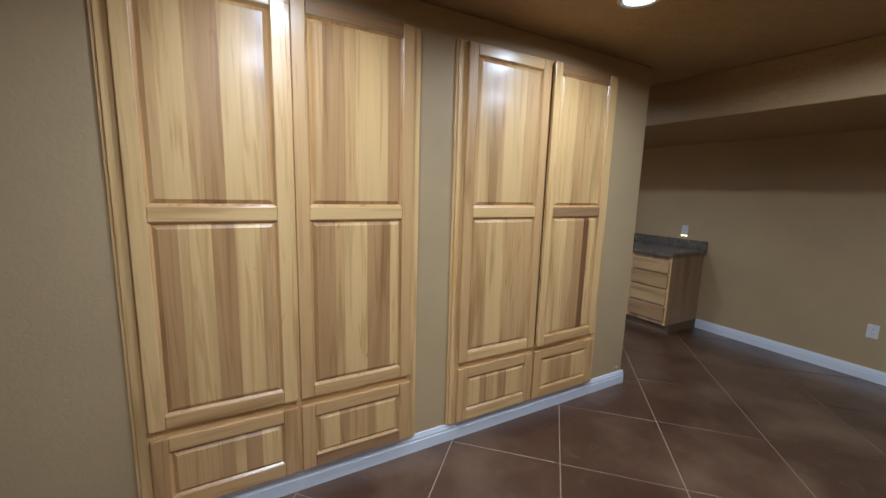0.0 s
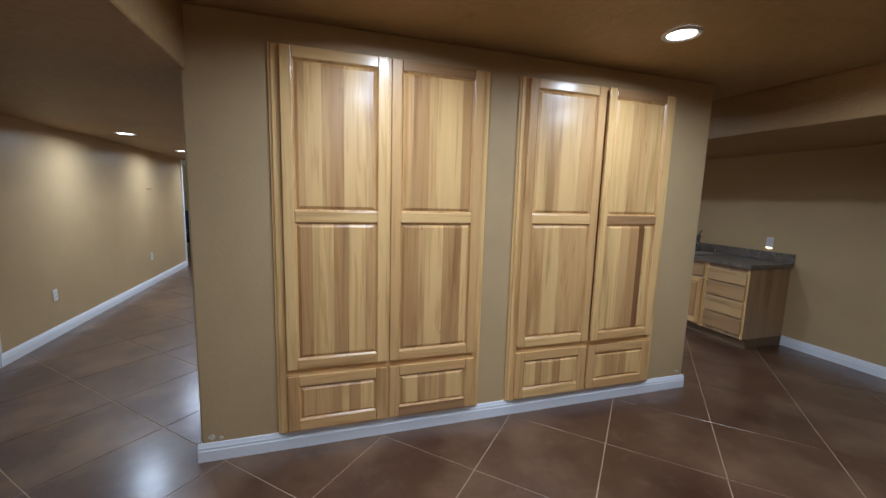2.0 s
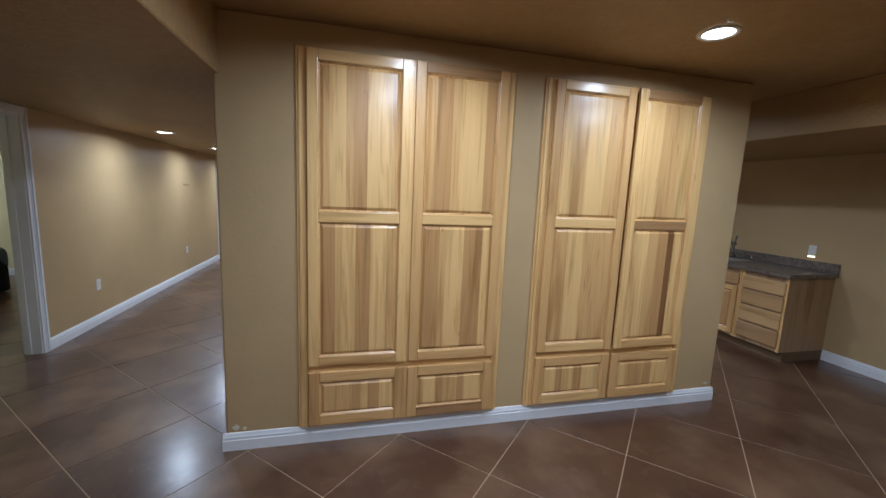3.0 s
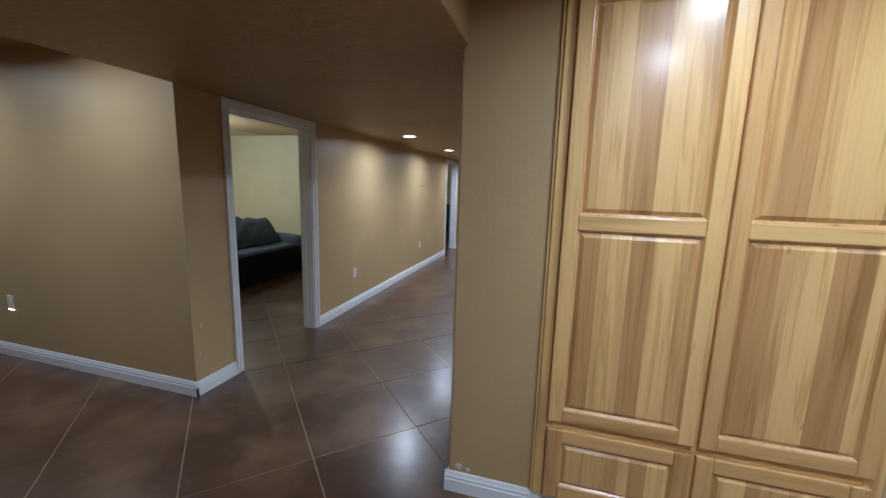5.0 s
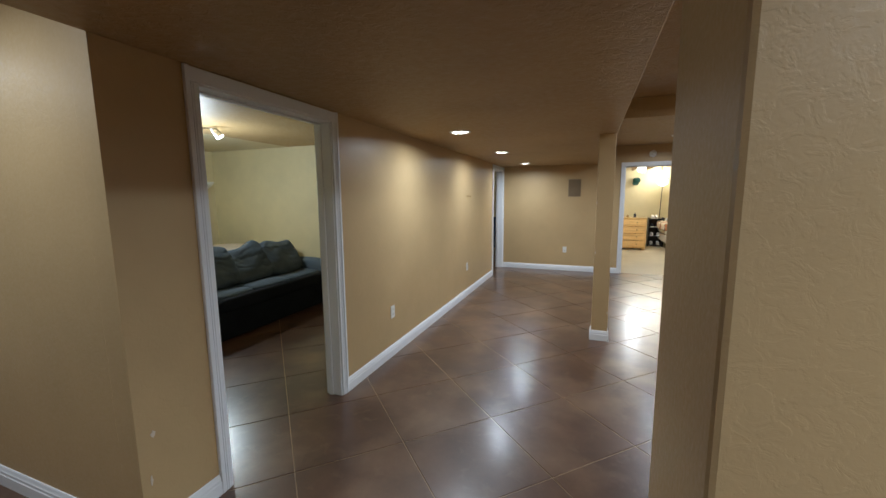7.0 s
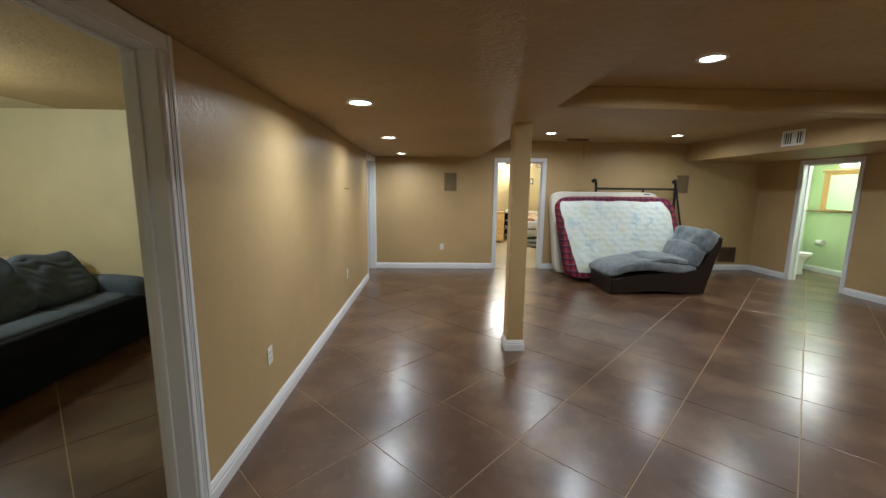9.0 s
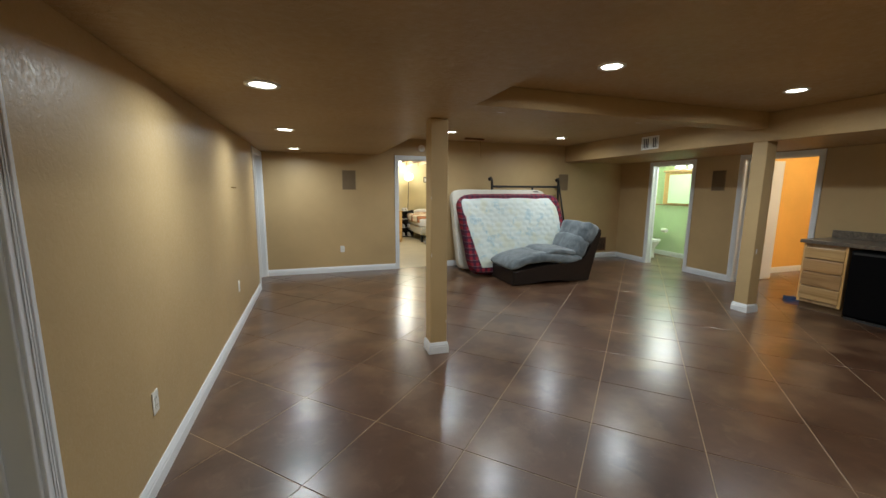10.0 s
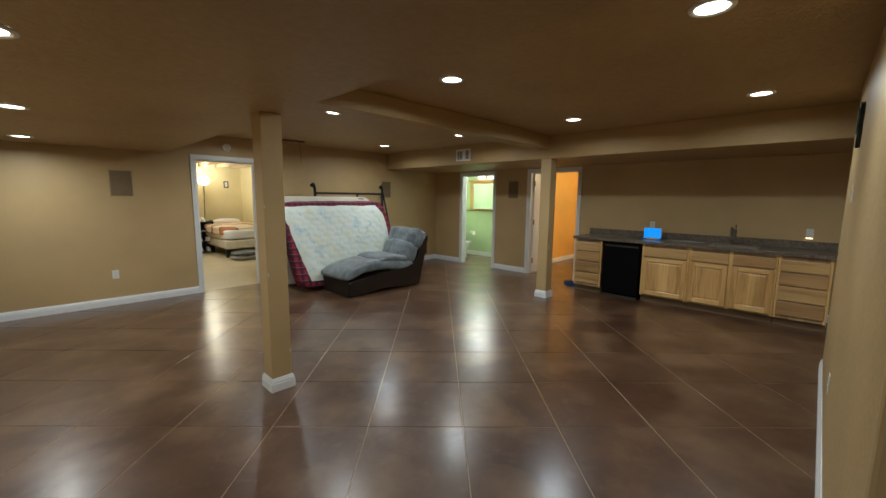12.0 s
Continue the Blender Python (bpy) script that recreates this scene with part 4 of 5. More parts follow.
prof = [(0.0, 0.012), (0.18, 0.012), (0.36, 0.035), (0.60, 0.055), (0.85, 0.05), (1.05, 0.02), (1.15, 0.012), (1.42, 0.012), (1.60, 0.78), (1.62, 0.84), (1.57, 0.865),
        (1.52, 0.82), (1.38, 0.47), (1.28, 0.36), (1.10, 0.31), (0.85, 0.315), (0.55, 0.30), (0.25, 0.26), (0.0, 0.235)]
bm = prism(prof, 0.0, 0.79)
bmesh.ops.bevel(bm, geom=[e_ for e_ in bm.edges if abs(e_.verts[0].co.y - e_.verts[1].co.y) < 1e-6], offset=0.022, segments=3, affect="EDGES")
part("base", bm, LEATHER, ch, "dark brown leather base", smooth=False)


def wave_cushion(path, thick, y0, y1, seed):
    """A padded sheet that follows a line (x, z): rounded over its sides."""
    bm = bmesh.new()
    n, k = len(path), 18
    rows = []
    for i, (x, z) in enumerate(path):
        endf = min(1.0, (i + 0.35) / 3, (n - 1 - i + 0.35) / 3) ** 0.5
        ring = []
        for j in range(k * 2):
            a = 2 * math.pi * j / (k * 2)
            ca, sa = math.cos(a), math.sin(a)
            px = math.copysign(abs(ca) ** 0.35, ca)
            pz = math.copysign(abs(sa) ** 0.6, sa)
            y = (y0 + y1) / 2 + (y1 - y0) / 2 * px
            w = 0.014 * noise.noise(Vector((x * 5 + seed, y * 4, sa * 2))) + 0.008 * noise.noise(Vector((x * 15 + seed, y * 9, 3)))
            dimple = -0.02 * math.exp(-((y - (y0 + y1) / 2) / 0.12) ** 2) * max(0, sa) * math.exp(-((x - 0.75) / 0.14) ** 2)
            ring.append(bm.verts.new((x, y, z + thick / 2 * pz * endf + w + dimple)))
        rows.append(ring)
    for a, b in zip(rows, rows[1:]):
        for j in range(k * 2):
            bm.faces.new((a[j], a[(j + 1) % (k * 2)], b[(j + 1) % (k * 2)], b[j]))
    bm.faces.new(rows[0])
    bm.faces.new(rows[-1])
    return bm


def spline(pts, n):
    xs = [p[0] for p in pts]
    zs = [p[1] for p in pts]
    out_ = []
    for i in range(n):
        x = xs[0] + (xs[-1] - xs[0]) * i / (n - 1)
        out_.append((x, float(np.interp(x, xs, zs))))
    sm = [out_[0]] + [(out_[i][0], (out_[i - 1][1] + 2 * out_[i][1] + out_[i + 1][1]) / 4) for i in range(1, n - 1)] + [out_[-1]]
    return sm


part("seat_cushion", wave_cushion(spline([(-0.03, 0.29), (0.08, 0.34), (0.30, 0.40), (0.55, 0.425), (0.80, 0.40), (1.05, 0.365), (1.27, 0.38)], 40), 0.17, 0.015, 0.775, 1.0), GREY, ch, "grey velour seat", smooth=True)
part("lap_cushion", wave_cushion(spline([(0.60, 0.48), (0.78, 0.515), (1.00, 0.495), (1.26, 0.455)], 22), 0.10, 0.05, 0.74, 7.0), GREY, ch, smooth=True)
part("lumbar_cushion", pillow(0.24, 0.75, 0.38, 4.4, 0.020, 2.0, pose(1.28, 0.395, 0.56, 0, 22, 0)), GREY, ch, "grey velour lumbar pillow", smooth=True)
part("head_cushion", pillow(0.30, 0.78, 0.38, 4.4, 0.026, 6.0, pose(1.44, 0.395, 0.765, 0, 24, 0)), GREY, ch, "grey velour head pillow", smooth=True)

# ---- bathroom ----
ORB = glow("vanity_bulb", (1.0, 0.98, 0.88), 5.0)
tl = thing("toilet", 6.09, 7.09, 0, 180, "white porcelain toilet against the bathroom wall", "toilet")
bm = bmesh.new()
lathe(bm, [(0.11, 0.0), (0.12, 0.02), (0.10, 0.10), (0.12, 0.24), (0.18, 0.35), (0.20, 0.39), (0.19, 0.40), (0.14, 0.385), (0.11, 0.30), (0.02, 0.28)], 32)
for v in bm.verts:
    v.co.y *= 1.25
part("bowl", bm, PORCELAIN, tl, smooth=True)
bm = bmesh.new()
lathe(bm, [(0.01, 0.402), (0.195, 0.402), (0.205, 0.412), (0.19, 0.428), (0.01, 0.432)], 32)
for v in bm.verts:
    v.co.y *= 1.25
part("lid", bm, PORCELAIN, tl, smooth=True)
part("tank", box(-0.20, -0.46, 0.36, 0.20, -0.26, 0.74, 0.02, 3), PORCELAIN, tl)
part("tank_lid", box(-0.21, -0.47, 0.7402, 0.21, -0.25, 0.775, 0.01, 2), PORCELAIN, tl)
led = tagged(new("ledge"), "narrow wooden ledge along the green bathroom wall", "shelf")
part("board", box(6.63, 5.2, 1.165, 6.70, 7.6, 1.185, 0.003, 1), BROWN_Y, led)
mc = thing("medicine_cabinet", 6.70, 6.74, 1.19, -90, "wood-framed medicine cabinet with a mirror door on the ledge", "cabinet")
part("body", box(-0.55, -0.10, 0.0, 0.70, 0, 0.72, 0.003, 1), BROWN, mc)
MIRROR = material("mirror_glass", (0.78, 0.83, 0.80), 0.03, 1.0)
mirror = part("mirror", box(0, -0.002, 0.03, 1.08, 0.002, 0.66), MIRROR, mc, "mirror pane")
mirror.matrix_basis = pose(-0.42, -0.1035, 0, 0, 0, -8)
part("cornice", box(-0.57, -0.13, 0.7202, 0.72, 0, 0.76, 0.006, 2), BROWN_X, mc)
tp = thing("toilet_paper_roll", 6.66, 7.22, 0.58, 0, "white toilet paper roll on the green wall", "paper roll")
bm = bmesh.new()
add_rod(bm, (-0.01, -0.055, 0), (-0.01, 0.055, 0), 0.05, 20)
part("roll", bm, WHITE, tp, smooth=False)
part("holder", box(0.028, -0.075, -0.02, 0.04, 0.075, 0.02, 0.003, 1), CHROME, tp)
vl = thing("vanity_light", 6.70, 6.35, 2.03, 0, "bright bathroom light bar over the mirror", "lamp")
part("bar", box(-0.05, -0.75, -0.05, 0, 0.75, 0.05, 0.005, 1), CHROME, vl)
for i in range(5):
    bm = bmesh.new()
    bmesh.ops.create_uvsphere(bm, u_segments=20, v_segments=12, radius=0.055)
    bmesh.ops.translate(bm, vec=(-0.10, -0.6 + 0.3 * i, 0), verts=bm.verts)
    part("bulb", bm, ORB, vl, smooth=True)
ld = bpy.data.lights.new("bath_light", "AREA")
ld.shape, ld.size, ld.size_y, ld.energy, ld.color = "RECTANGLE", 0.5, 1.5, 78.0, (1.0, 0.99, 0.95)
lo_ = new("bath_light", ld)
lo_.matrix_basis = pose(6.50, 6.35, 2.16, 0, 50, 0)

# ---- orange room ----
dl = thing("door", 5.535, 4.765, 0.01, 0, "white painted panel door standing open into the orange room", "door")
part("leaf", box(0.0, -0.04, 0, 0.80, -0.004, 1.98, 0.003, 1), TRIM, dl)
for z in (0.25, 1.02, 1.78):
    bm = bmesh.new()
    add_box(bm, -0.012, -0.044, z - 0.05, 0.034, -0.0402, z + 0.05)
    add_rod(bm, (-0.004, -0.048, z - 0.052), (-0.004, -0.048, z + 0.052), 0.007, 10)
    part("hinge", bm, BRASS, dl, "dark brass hinge")
# Added lamp, out of view, that brightens the orange walls past the doorway.
oc = thing("added_ceiling_lamp", 7.2, 3.2, CEIL, 0, "unseen round flush lamp added to light the orange room", "ceiling light")
bm = bmesh.new()
lathe(bm, [(0.02, -0.10), (0.10, -0.085), (0.15, -0.04), (0.16, -0.001)], 32)
part("shade", bm, glow("warm_shade", (1.0, 0.75, 0.40), 4.0), oc, smooth=True)
lamp("orange_room_light", 7.2, 3.2, 2.22, 125, (1.0, 0.86, 0.60), 0.12)

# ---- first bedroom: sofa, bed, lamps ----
# Base, back and front roll: self shadow put into a near-black colour.
SOFA_SHADE = cloth("slate_upholstery_shaded", (0.010, 0.012, 0.016), 260, 0.25, 0.9)
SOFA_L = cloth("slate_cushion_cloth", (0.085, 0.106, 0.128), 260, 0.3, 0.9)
so = thing("sofa", -3.70, 2.95, 0, 0, "dark slate fabric sofa with slumped loose back cushions", "sofa")


def slumped(w, h, thick, seed, lift, m):
    """A limp back cushion: deep creases running across it, its belly low, one upper corner pulled up."""
    bm = bmesh.new()
    bmesh.ops.create_cube(bm, size=2.0)
    bmesh.ops.subdivide_edges(bm, edges=bm.edges[:], cuts=40, use_grid_fill=True)
    for v in bm.verts:
        p = v.co.copy()
        p /= (abs(p.x) ** 4.5 + abs(p.y) ** 4.5 + abs(p.z) ** 4.5) ** (1 / 4.5)
        u, t = p.y, (p.z + 1) / 2
        q = Vector((p.x * thick / 2 * (1.25 - 0.6 * t ** 1.5), u * w / 2 * (1 - 0.05 * t), p.z * h / 2))
        q.z += lift * u * t + 0.025 * t * math.sin(u * 3.1 + seed) - 0.03 * t * (1 - u * u)
        if p.x > 0:
            line = t * 6.0 + 0.8 * noise.noise(Vector((u * 3.1 + seed, t * 2.6, seed))) + 0.5 * u
            depth = max(0.0, noise.noise(Vector((u * 1.6 + seed * 3, t * 2.5, 4.0))) + 0.32)
            q.x += 0.016 * depth * (abs(math.sin(math.pi * line)) ** 0.6 - 0.75)
        q += 0.012 * Vector((1, 0.4, 0.6)) * noise.noise(Vector((q.x * 6 + seed, q.y * 5, q.z * 6)))
        v.co = m @ q
    return bm


part("base", box(-0.88, -0.90, 0.012, 0.0, 1.05, 0.34, 0.03, 3), SOFA_SHADE, so)
part("back", box(-0.90, -0.90, 0.25, -0.62, 1.05, 0.74, 0.06, 3), SOFA_SHADE, so)
part("arm", pillow(0.90, 0.24, 0.36, 4, 0.008, 1.0, pose(-0.43, 0.96, 0.44)), SOFA_L, so, smooth=True)
part("front_roll", pillow(0.10, 1.94, 0.16, 4, 0.006, 2.0, pose(-0.022, 0.075, 0.375)), SOFA_SHADE, so, smooth=True)
for i in range(3):
    part("seat_cushion", pillow(0.68, 0.60, 0.16, 7, 0.012, 3.0 + i, pose(-0.385, -0.60 + i * 0.585, 0.405), 12, 4.0), SOFA_L, so, smooth=True)
for y_, tilt, turn, w_, seed in ((-0.56, 5, -5, 0.70, 1.3), (-0.03, 4, -3, 0.68, 5.1), (0.54, -3, 6, 0.70, 9.4)):
    part("back_cushion", slumped(w_, 0.52, 0.24, seed, 0.035, pose(-0.52, y_, 0.68, tilt, -26, turn)), SOFA_L, so, smooth=True)
for sx in (-0.8, -0.08):
    for sy_ in (-0.82, 0.95):
        part("foot", box(sx - 0.03, sy_ - 0.03, 0, sx + 0.03, sy_ + 0.03, 0.0118), BLACK_METAL, so)

SHEET = cloth("cream_bedding", (0.66, 0.58, 0.50), 150, 0.12)
SHEET_W = cloth("white_bedding", (0.74, 0.74, 0.76), 150, 0.05)
bd = thing("bed", -5.95, 3.55, 0, 0, "low bed with cream and white bedding behind the sofa", "bed")
part("box_base", box(-0.75, -1.0, 0.12, 0.95, 1.35, 0.36, 0.03, 2), BOXCLOTH, bd)
part("mattress", pillow(1.72, 2.36, 0.30, 8, 0.006, 4.0, pose(0.10, 0.175, 0.51)), SHEET, bd, smooth=True)
part("folded_sheet", pillow(1.2, 1.0, 0.08, 5, 0.012, 8.0, pose(0.35, -0.42, 0.675)), SHEET_W, bd, "white folded sheet", smooth=True)
for sx in (-0.65, 0.85):
    for sy_ in (-0.9, 1.2):
        part("leg", box(sx - 0.03, sy_ - 0.03, 0, sx + 0.03, sy_ + 0.03, 0.1198), BLACK_METAL, bd)


def torchiere(x, y, h, label, on=False, lean=(0, 0)):
    e = thing("floor_lamp", x, y, 0, 0, label, "floor lamp")
    bm = bmesh.new()
    lathe(bm, [(0.13, 0), (0.13, 0.012), (0.05, 0.028), (0.014, 0.04)], 28)
    part("base", bm, BLACK_METAL, e, smooth=True)
    bm = bmesh.new()
    add_rod(bm, (0, 0, 0.03), (lean[0], lean[1], h - 0.10), 0.011, 12)
    part("pole", bm, BRASS if not on else BLACK_METAL, e, smooth=True)
    bm = bmesh.new()
    mm_ = Matrix.Translation((lean[0], lean[1], h))
    if on:
        lathe(bm, [(0.03, -0.11), (0.11, -0.07), (0.145, 0.0), (0.12, 0.09), (0.05, 0.13)], 28, mm_)
    else:
        lathe(bm, [(0.015, -0.12), (0.07, -0.08), (0.13, 0.0), (0.126, 0.0), (0.066, -0.072), (0.005, -0.10)], 28, mm_)
    part("shade", bm, GLOBE if on else PLASTIC, e, smooth=True)
    return e


GLOBE = glow("lit_paper_shade", (1.0, 0.88, 0.55), 6.0)
torchiere(-6.95, 4.66, 1.80, "slim torchiere floor lamp with a white glass bowl, off")
cl = thing("ceiling_spot_lamp", -4.80, 2.86, CEIL, 60, "ceiling lamp with white swivel spots, switched on", "ceiling light")
part("bar", box(-0.25, -0.04, -0.035, 0.25, 0.04, -0.001, 0.008, 2), CHROME, cl)
SPOT = glow("spot_bulb", (0.95, 1.0, 0.92), 16.0)
for i, (x, dx, dy) in enumerate(((-0.2, -0.06, -0.05), (0.0, 0.02, -0.07), (0.2, 0.07, -0.03))):
    bm = bmesh.new()
    add_rod(bm, (x, 0, -0.035), (x + dx, dy, -0.13), 0.03, 18, 0.05)
    h_ = part("spot_head", bm, PLASTIC, cl, smooth=False)
    bm = bmesh.new()
    add_rod(bm, (x + dx, dy, -0.131), (x + dx * 1.05, dy * 1.05, -0.137), 0.046, 18)
    part("bulb", bm, SPOT, h_)
lamp("bedroom_light", -4.80, 2.86, 1.92, 64, (0.90, 0.97, 0.95), 0.1)

# ---- side room behind the corner doorway ----
ac = thing("armchair", -2.75, 9.3, 0, -10, "blue upholstered armchair seen through the corner doorway", "armchair")
NAVY = cloth("blue_upholstery", (0.035, 0.06, 0.12), 220, 0.2)
part("seat", pillow(0.75, 0.75, 0.30, 5, 0.008, 1.0, pose(0, 0, 0.32)), NAVY, ac, smooth=True)
part("backrest", pillow(0.78, 0.22, 0.66, 4, 0.01, 2.0, pose(0, 0.34, 0.62, -8, 0, 0)), NAVY, ac, smooth=True)
for s in (-1, 1):
    part("arm", pillow(0.18, 0.78, 0.34, 4, 0.006, 3.0 + s, pose(s * 0.40, 0, 0.46)), NAVY, ac, smooth=True)
    for y_ in (-0.3, 0.3):
        part("leg", box(s * 0.32 - 0.025, y_ - 0.025, 0, s * 0.32 + 0.025, y_ + 0.025, 0.19), BLACK_METAL, ac)
# This fixture is unseen too, put in to light what the corner doorway shows.
dc = thing("added_ceiling_lamp", -3.8, 8.2, CEIL, 0, "unseen round flush lamp added to light the side room", "ceiling light")
bm = bmesh.new()
lathe(bm, [(0.02, -0.10), (0.10, -0.085), (0.15, -0.04), (0.16, -0.001)], 32)
part("shade", bm, glow("flush_shade", (1.0, 0.93, 0.75), 5.0), dc, smooth=True)
lamp("side_room_light", -3.8, 8.2, 2.22, 34, (1.0, 0.93, 0.72), 0.12)

# ---- back bedroom ----
torchiere(1.72, 12.45, 1.86, "floor lamp with a glowing round paper shade", True, (0.06, 0.0))
lamp("floor_lamp_light", 1.74, 12.30, 2.12, 46, (1.0, 0.93, 0.75), 0.14)
fan = thing("ceiling_fan", 0.97, 10.2, 2.46, 15, "white ceiling fan with a lit globe, blades at rest", "ceiling fan")
bm = bmesh.new()
lathe(bm, [(0.04, -0.26), (0.11, -0.24), (0.12, -0.16), (0.05, -0.12), (0.03, -0.001)], 28)
part("motor", bm, PLASTIC, fan, smooth=True)
bm = bmesh.new()
lathe(bm, [(0.01, -0.42), (0.08, -0.40), (0.11, -0.33), (0.09, -0.265)], 28)
part("globe", bm, glow("fan_globe", (1.0, 0.93, 0.75), 4.0), fan, smooth=True)
for i in range(5):
    b_ob = part("blade", box(0.14, -0.06, -0.19, 0.62, 0.06, -0.18, 0.004, 1), PLASTIC, fan)
    b_ob.matrix_basis = pose(0, 0, 0, 0, 0, 72 * i)
lamp("fan_light", 0.97, 10.2, 1.98, 88, (1.0, 0.97, 0.88), 0.1)

sr = thing("shoe_rack", 1.62, 12.15, 0, 0, "black open shelf filled with pairs of shoes", "shelf")
for s in (-1, 1):
    part("side", box(s * 0.19 - 0.012, -0.15, 0, s * 0.19 + 0.012, 0.15, 0.84), BLACK_METAL, sr)
for i in range(4):
    part("shelf", box(-0.178, -0.15, 0.03 + i * 0.255, 0.178, 0.15, 0.045 + i * 0.255), BLACK_METAL, sr)
part("back_panel", box(-0.178, 0.14, 0.046, 0.178, 0.15, 0.82), BLACK_METAL, sr)


def shoe(x, y, z, rz, mat, label):
    e = thing("shoe", x, y, z, rz, label, "shoe", "shoes on the rack")
    part("sole", pillow(0.085, 0.25, 0.03, 4, 0.001, 1.0, pose(0, 0, 0.016), 4), WHITE, e, smooth=True)
    bm = pillow(0.08, 0.24, 0.09, 2.6, 0.003, 2.0, pose(0, 0, 0.065), 6)
    for v in bm.verts:
        k = 0.45 + 0.55 * min(1, max(0, (v.co.y + 0.12) / 0.16))
        v.co.z = 0.03 + (v.co.z - 0.03) * k
    part("upper", bm, mat, e, smooth=True)
    return e


DKSHOE = cloth("dark_shoe_cloth", (0.03, 0.03, 0.04), 200, 0.2)
WHSHOE = cloth("white_shoe_leather", (0.62, 0.60, 0.58), 200, 0.1)
for lv, mt_, lb in ((0, WHSHOE, "white sneaker on the black shelf"), (1, WHSHOE, "pale sneaker on the black shelf"), (2, DKSHOE, "dark sneaker on the black shelf"), (3, WHSHOE, "white sneaker on the black shelf")):
    for x in (-0.09, 0.0) if lv == 3 else (-0.09, 0.03, 0.12) if lv == 2 else (-0.09, 0.08):
        shoe(1.62 + x, 12.13, 0.0452 + lv * 0.255, 0, mt_, lb)

dr = thing("dresser", 0.77, 11.28, 0, 0, "light wooden dresser with several drawers", "dresser")
part("body", box(-0.48, -0.25, 0.05, 0.48, 0.25, 0.86, 0.006, 1), MID, dr)
part("top", box(-0.50, -0.27, 0.8602, 0.50, 0.26, 0.885, 0.004, 1), PALE_X, dr)
for i in range(4):
    f_ = part("drawer_front", box(-0.45, -0.268, 0.08 + i * 0.195, 0.45, -0.2502, 0.255 + i * 0.195, 0.005, 1), PALE_X, dr)
    for s in (-1, 1):
        bm = bmesh.new()
        add_cyl(bm, 0, 0, 0, 0.022, 0.014, 0.017, 12, pose(s * 0.25, -0.268, 0.17 + i * 0.195, 90, 0, 0))
        part("knob", bm, BRASS, f_)
for s in (-1, 1):
    part("foot", box(s * 0.42 - 0.04, -0.22, 0, s * 0.42 + 0.04, 0.22, 0.0498), MID, dr)

b2 = thing("bed", 2.20, 11.75, 0, 0, "unmade bed with a cream striped blanket in the back bedroom", "bed")
part("box_base", box(-0.48, -0.98, 0.20, 0.62, 0.95, 0.42, 0.04, 2), BOXCLOTH, b2)
part("mattress", pillow(1.12, 1.95, 0.26, 8, 0.006, 2.0, pose(0.07, -0.01, 0.545)), SHEET_W, b2, smooth=True)
STRIPE = material("striped_blanket", (0.7, 0.6, 0.45), 0.9, spec=0.2)
v_ = coords(STRIPE, (1, 1, 1), rot=(0, 0, 0.5))
t_, b_ = nodes(STRIPE)
s_ = t_.nodes.new("ShaderNodeSeparateXYZ")
t_.links.new(v_, s_.inputs[0])
c_ = mix(STRIPE, (0.72, 0.62, 0.46), (0.52, 0.22, 0.10), bands(s_.outputs["Y"], 2.3, 0.78))
c_ = mix(STRIPE, c_, (0.10, 0.07, 0.06), bands(s_.outputs["Y"], 2.3, 0.94))
set_colour(STRIPE, c_)
part("blanket", pillow(1.22, 1.62, 0.27, 5, 0.035, 12.0, pose(0.05, -0.1, 0.63), 12, 4.0), STRIPE, b2, "cream blanket with rust stripes", smooth=True)
part("pillow", pillow(0.7, 0.42, 0.18, 2.6, 0.012, 5.0, pose(0.07, 0.72, 0.77)), SHEET_W, b2, smooth=True)
for sx in (-0.42, 0.56):
    for sy_ in (-0.9, 0.85):
        part("leg", box(sx - 0.03, sy_ - 0.03, 0, sx + 0.03, sy_ + 0.03, 0.1998), BLACK_METAL, b2)
fb = thing("folded_blanket", 2.02, 10.35, 0, 10, "grey folded blankets stacked on the floor by the bed", "blanket")
part("layer", pillow(0.62, 0.5, 0.10, 4, 0.012, 2.0, pose(0, 0, 0.052)), cloth("grey_blanket", (0.30, 0.30, 0.28), 150), fb, smooth=True)
part("layer", pillow(0.58, 0.46, 0.09, 4, 0.012, 5.0, pose(0.02, 0.01, 0.145)), GREY, fb, smooth=True)
fp = thing("picture_frame", 2.45, 12.9, 1.80, 0, "small dark picture frame on the yellow wall", "picture")
part("frame", box(-0.06, -0.02, -0.09, 0.06, 0, 0.09, 0.004, 1), BLACK_METAL, fp)
part("picture", box(-0.035, -0.0225, -0.065, 0.035, -0.0202, 0.065), WHITE, fp)


# ---- wear on the walls ----
def chip(x, y, z, rz, w, h, seed, label):
    """A small knocked-off patch of paint, a thin flake of bare plaster on the wall."""
    rng = random.Random(seed)
    n = 11
    prof_ = [(math.cos(2 * math.pi * i / n) * w * rng.uniform(0.55, 1.0), math.sin(2 * math.pi * i / n) * h * rng.uniform(0.55, 1.0)) for i in range(n)]
    o = finish("paint_chip", prism(prof_, -0.0025, 0.001), PLASTER)
    o.matrix_basis = pose(x, y, z, 0, 0, rz)
    return tagged(o, label, "paint chip", "paint chips on the walls")


PLASTER = paint("bare_plaster", (0.66, 0.60, 0.50), 0.8, bump=0.2, vary=0.15)
chip(WEST, 0.325, 0.50, 90, 0.013, 0.018, 1, "pale paint chip on the tan wall by the doorway")
chip(WEST, 0.30, 0.30, 90, 0.006, 0.030, 2, "pale scrape on the tan wall by the doorway")
chip(0.055, 0, 0.135, 0, 0.022, 0.020, 3, "pale paint chip at the foot of the cabinet block")
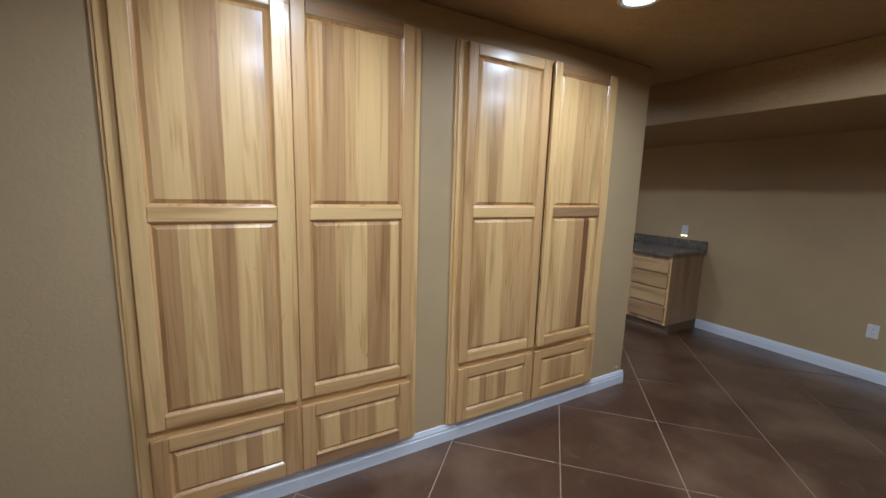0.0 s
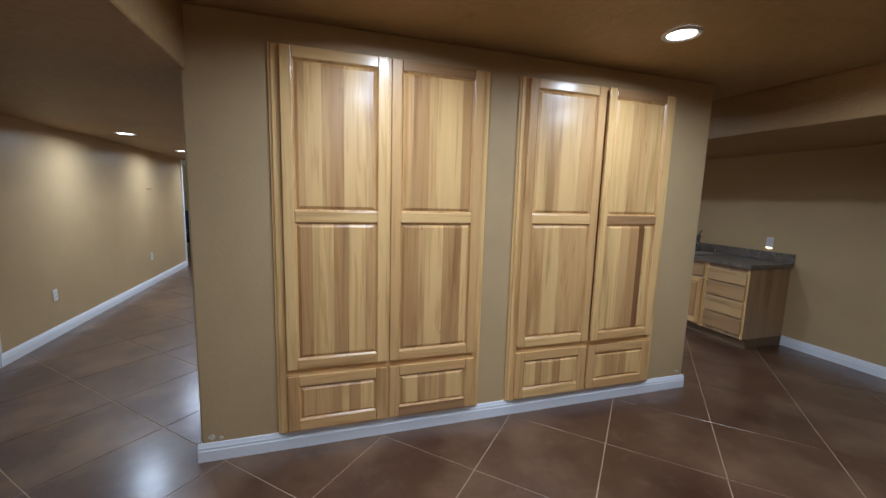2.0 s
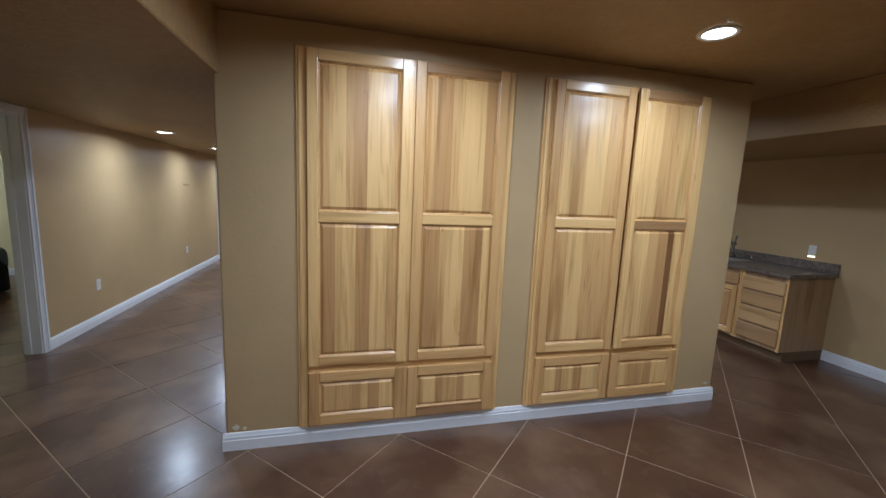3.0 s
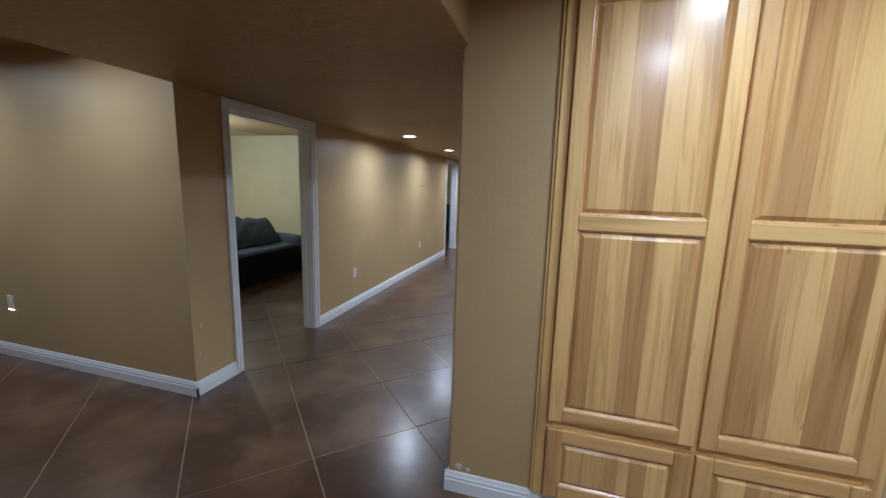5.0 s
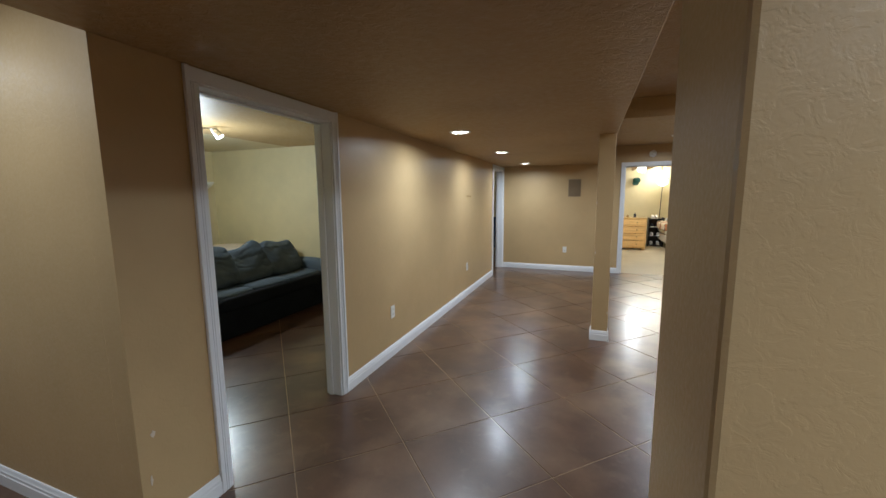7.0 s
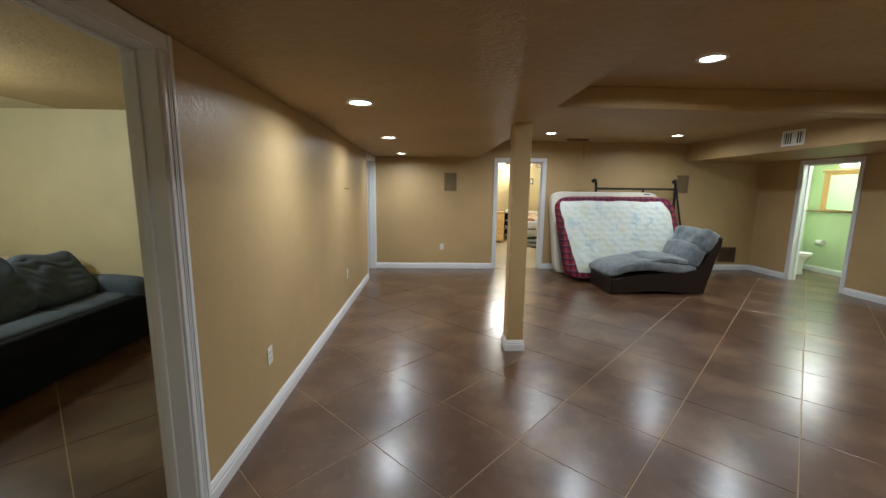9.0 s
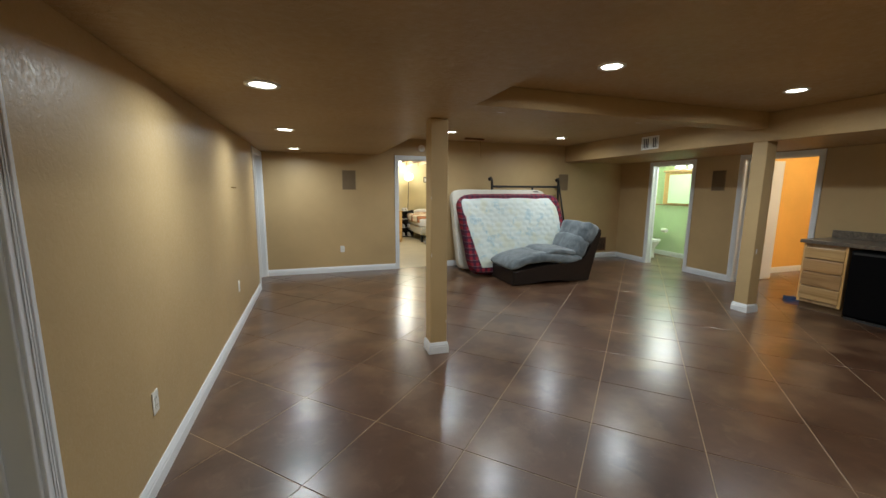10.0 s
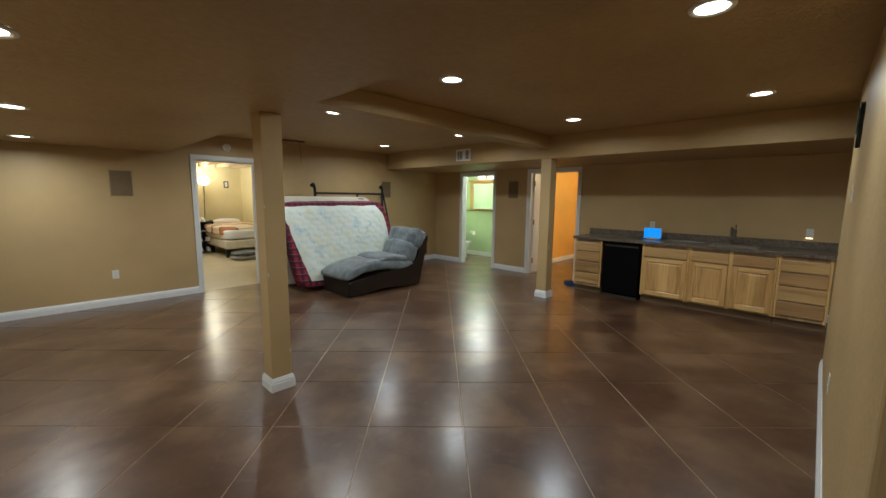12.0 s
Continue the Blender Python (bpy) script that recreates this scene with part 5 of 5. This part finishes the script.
chip(0.10, 0, 0.125, 0, 0.016, 0.012, 4, "pale paint chip at the foot of the cabinet block")
chip(3.42, 0, 0.14, 0, 0.022, 0.010, 5, "pale paint chip at the foot of the cabinet block")
chip(0, 0.03, 0.62, -90, 0.007, 0.030, 6, "pale scrape on the corner of the cabinet block")

chip(-0.125, 3.5225, 0.92, 0, 0.006, 0.022, 7, "pale nick on the corner of the column")
chip(0.015, 3.5225, 0.30, 0, 0.008, 0.020, 8, "pale nick on the corner of the column")
chip(-0.128, 3.5225, 1.42, 0, 0.005, 0.014, 9, "pale nick on the corner of the column")

cp = thing("cap", 1.12, 12.9, 1.95, 0, "dark green cap hanging on the yellow wall", "cap")
GREENCLOTH = cloth("dark_green_cloth", (0.02, 0.06, 0.05), 200, 0.2)
part("crown", pillow(0.22, 0.14, 0.17, 2.4, 0.006, 3.0, pose(0, -0.07, 0)), GREENCLOTH, cp, smooth=True)
part("brim", pillow(0.18, 0.13, 0.02, 3, 0.002, 4.0, pose(-0.03, -0.12, -0.10, 60, 0, 0)), GREENCLOTH, cp, smooth=True)
bx_ = thing("perfume_bottles", 0.77, 11.2, 0.885, 0, "small dark bottles standing on the dresser top", "bottles")
for i, (x, h_) in enumerate(((-0.25, 0.10), (-0.12, 0.16), (0.02, 0.08), (0.2, 0.13))):
    bm = bmesh.new()
    lathe(bm, [(0.03, 0), (0.032, 0.01), (0.03, h_ * 0.7), (0.012, h_ * 0.8), (0.012, h_)], 14, Matrix.Translation((x, 0, 0)))
    part("bottle", bm, DKSHOE if i % 2 else BRASS, bx_, smooth=True)


# ---- floor pieces, scored on the diagonal ----
PITCH, U0, V0, GAP = 0.6265, 0.066, 0.105, 0.0058
R2 = math.sqrt(0.5)


def slab_mesh(name, poly):
    """A thin slab with eased edges over a convex outline."""
    bm = bmesh.new()
    c = Vector((sum(p[0] for p in poly) / len(poly), sum(p[1] for p in poly) / len(poly)))
    lo = [bm.verts.new((p[0], p[1], -0.003)) for p in poly]
    mid_ = [bm.verts.new((p[0], p[1], -0.001)) for p in poly]
    hi = []
    for p in poly:
        d = c - Vector(p[:2])
        q = Vector(p[:2]) + d.normalized() * min(0.0015, d.length * 0.3)
        hi.append(bm.verts.new((q.x, q.y, 0.0)))
    n = len(poly)
    for a, b in ((lo, mid_), (mid_, hi)):
        for i in range(n):
            bm.faces.new((a[i], a[(i + 1) % n], b[(i + 1) % n], b[i]))
    bm.faces.new(hi)
    bmesh.ops.recalc_face_normals(bm, faces=bm.faces)
    me = bpy.data.meshes.new(name)
    bm.to_mesh(me)
    bm.free()
    me.materials.append(FLOOR)
    return me


def clip(poly, axis, limit, keep_less):
    out_ = []
    for p, q in zip(poly, poly[1:] + poly[:1]):
        a = (p[axis] <= limit) == keep_less
        b = (q[axis] <= limit) == keep_less
        if a:
            out_.append(p)
        if a != b:
            k = (limit - p[axis]) / (q[axis] - p[axis])
            out_.append((p[0] + (q[0] - p[0]) * k, p[1] + (q[1] - p[1]) * k))
    return out_


h = (PITCH - GAP) / 2
diamond = [(R2 * (a + b) * h, R2 * (a - b) * h) for a, b in ((-1, -1), (1, -1), (1, 1), (-1, 1))]
whole = slab_mesh("floor_tile", diamond)
XA, XB, YA, YB = -7.35, 9.15, -4.35, 7.465
rest = []
for i in range(-30, 30):
    for j in range(-30, 30):
        u, v = U0 + (i + 0.5) * PITCH, V0 + (j + 0.5) * PITCH
        x, y = R2 * (u + v), R2 * (u - v)
        poly = [(x + a, y + b) for a, b in diamond]
        cut = poly
        for ax, lim, less in ((0, XA, False), (0, XB, True), (1, YA, False), (1, YB, True)):
            if cut:
                cut = clip(cut, ax, lim, less)
        if len(cut) < 3:
            continue
        near = -2.3 < x < 5.6 and -2.6 < y < 7.46 or (-5.0 < x <= -2.3 and -1.6 < y < 4.2)
        if near and len(cut) == 4 and cut == poly:
            ob = new("floor_tile", whole)
            ob.location = (x, y, 0)
            ob.parent = floor
        elif near:
            ob = new("floor_tile", slab_mesh("floor_tile", [(a - x, b - y) for a, b in cut]))
            ob.location = (x, y, 0)
            ob.parent = floor
        else:
            rest.append(cut)
bm = bmesh.new()
for cut in rest:
    lo = [bm.verts.new((a, b, -0.003)) for a, b in cut]
    hi = [bm.verts.new((a, b, 0.0)) for a, b in cut]
    n = len(cut)
    for k in range(n):
        bm.faces.new((lo[k], lo[(k + 1) % n], hi[(k + 1) % n], hi[k]))
    bm.faces.new(hi)
ob = finish("floor_tiles_far", bm, FLOOR, floor)
tagged(ob, "stained concrete squares of the outer floor", kind="stuff")
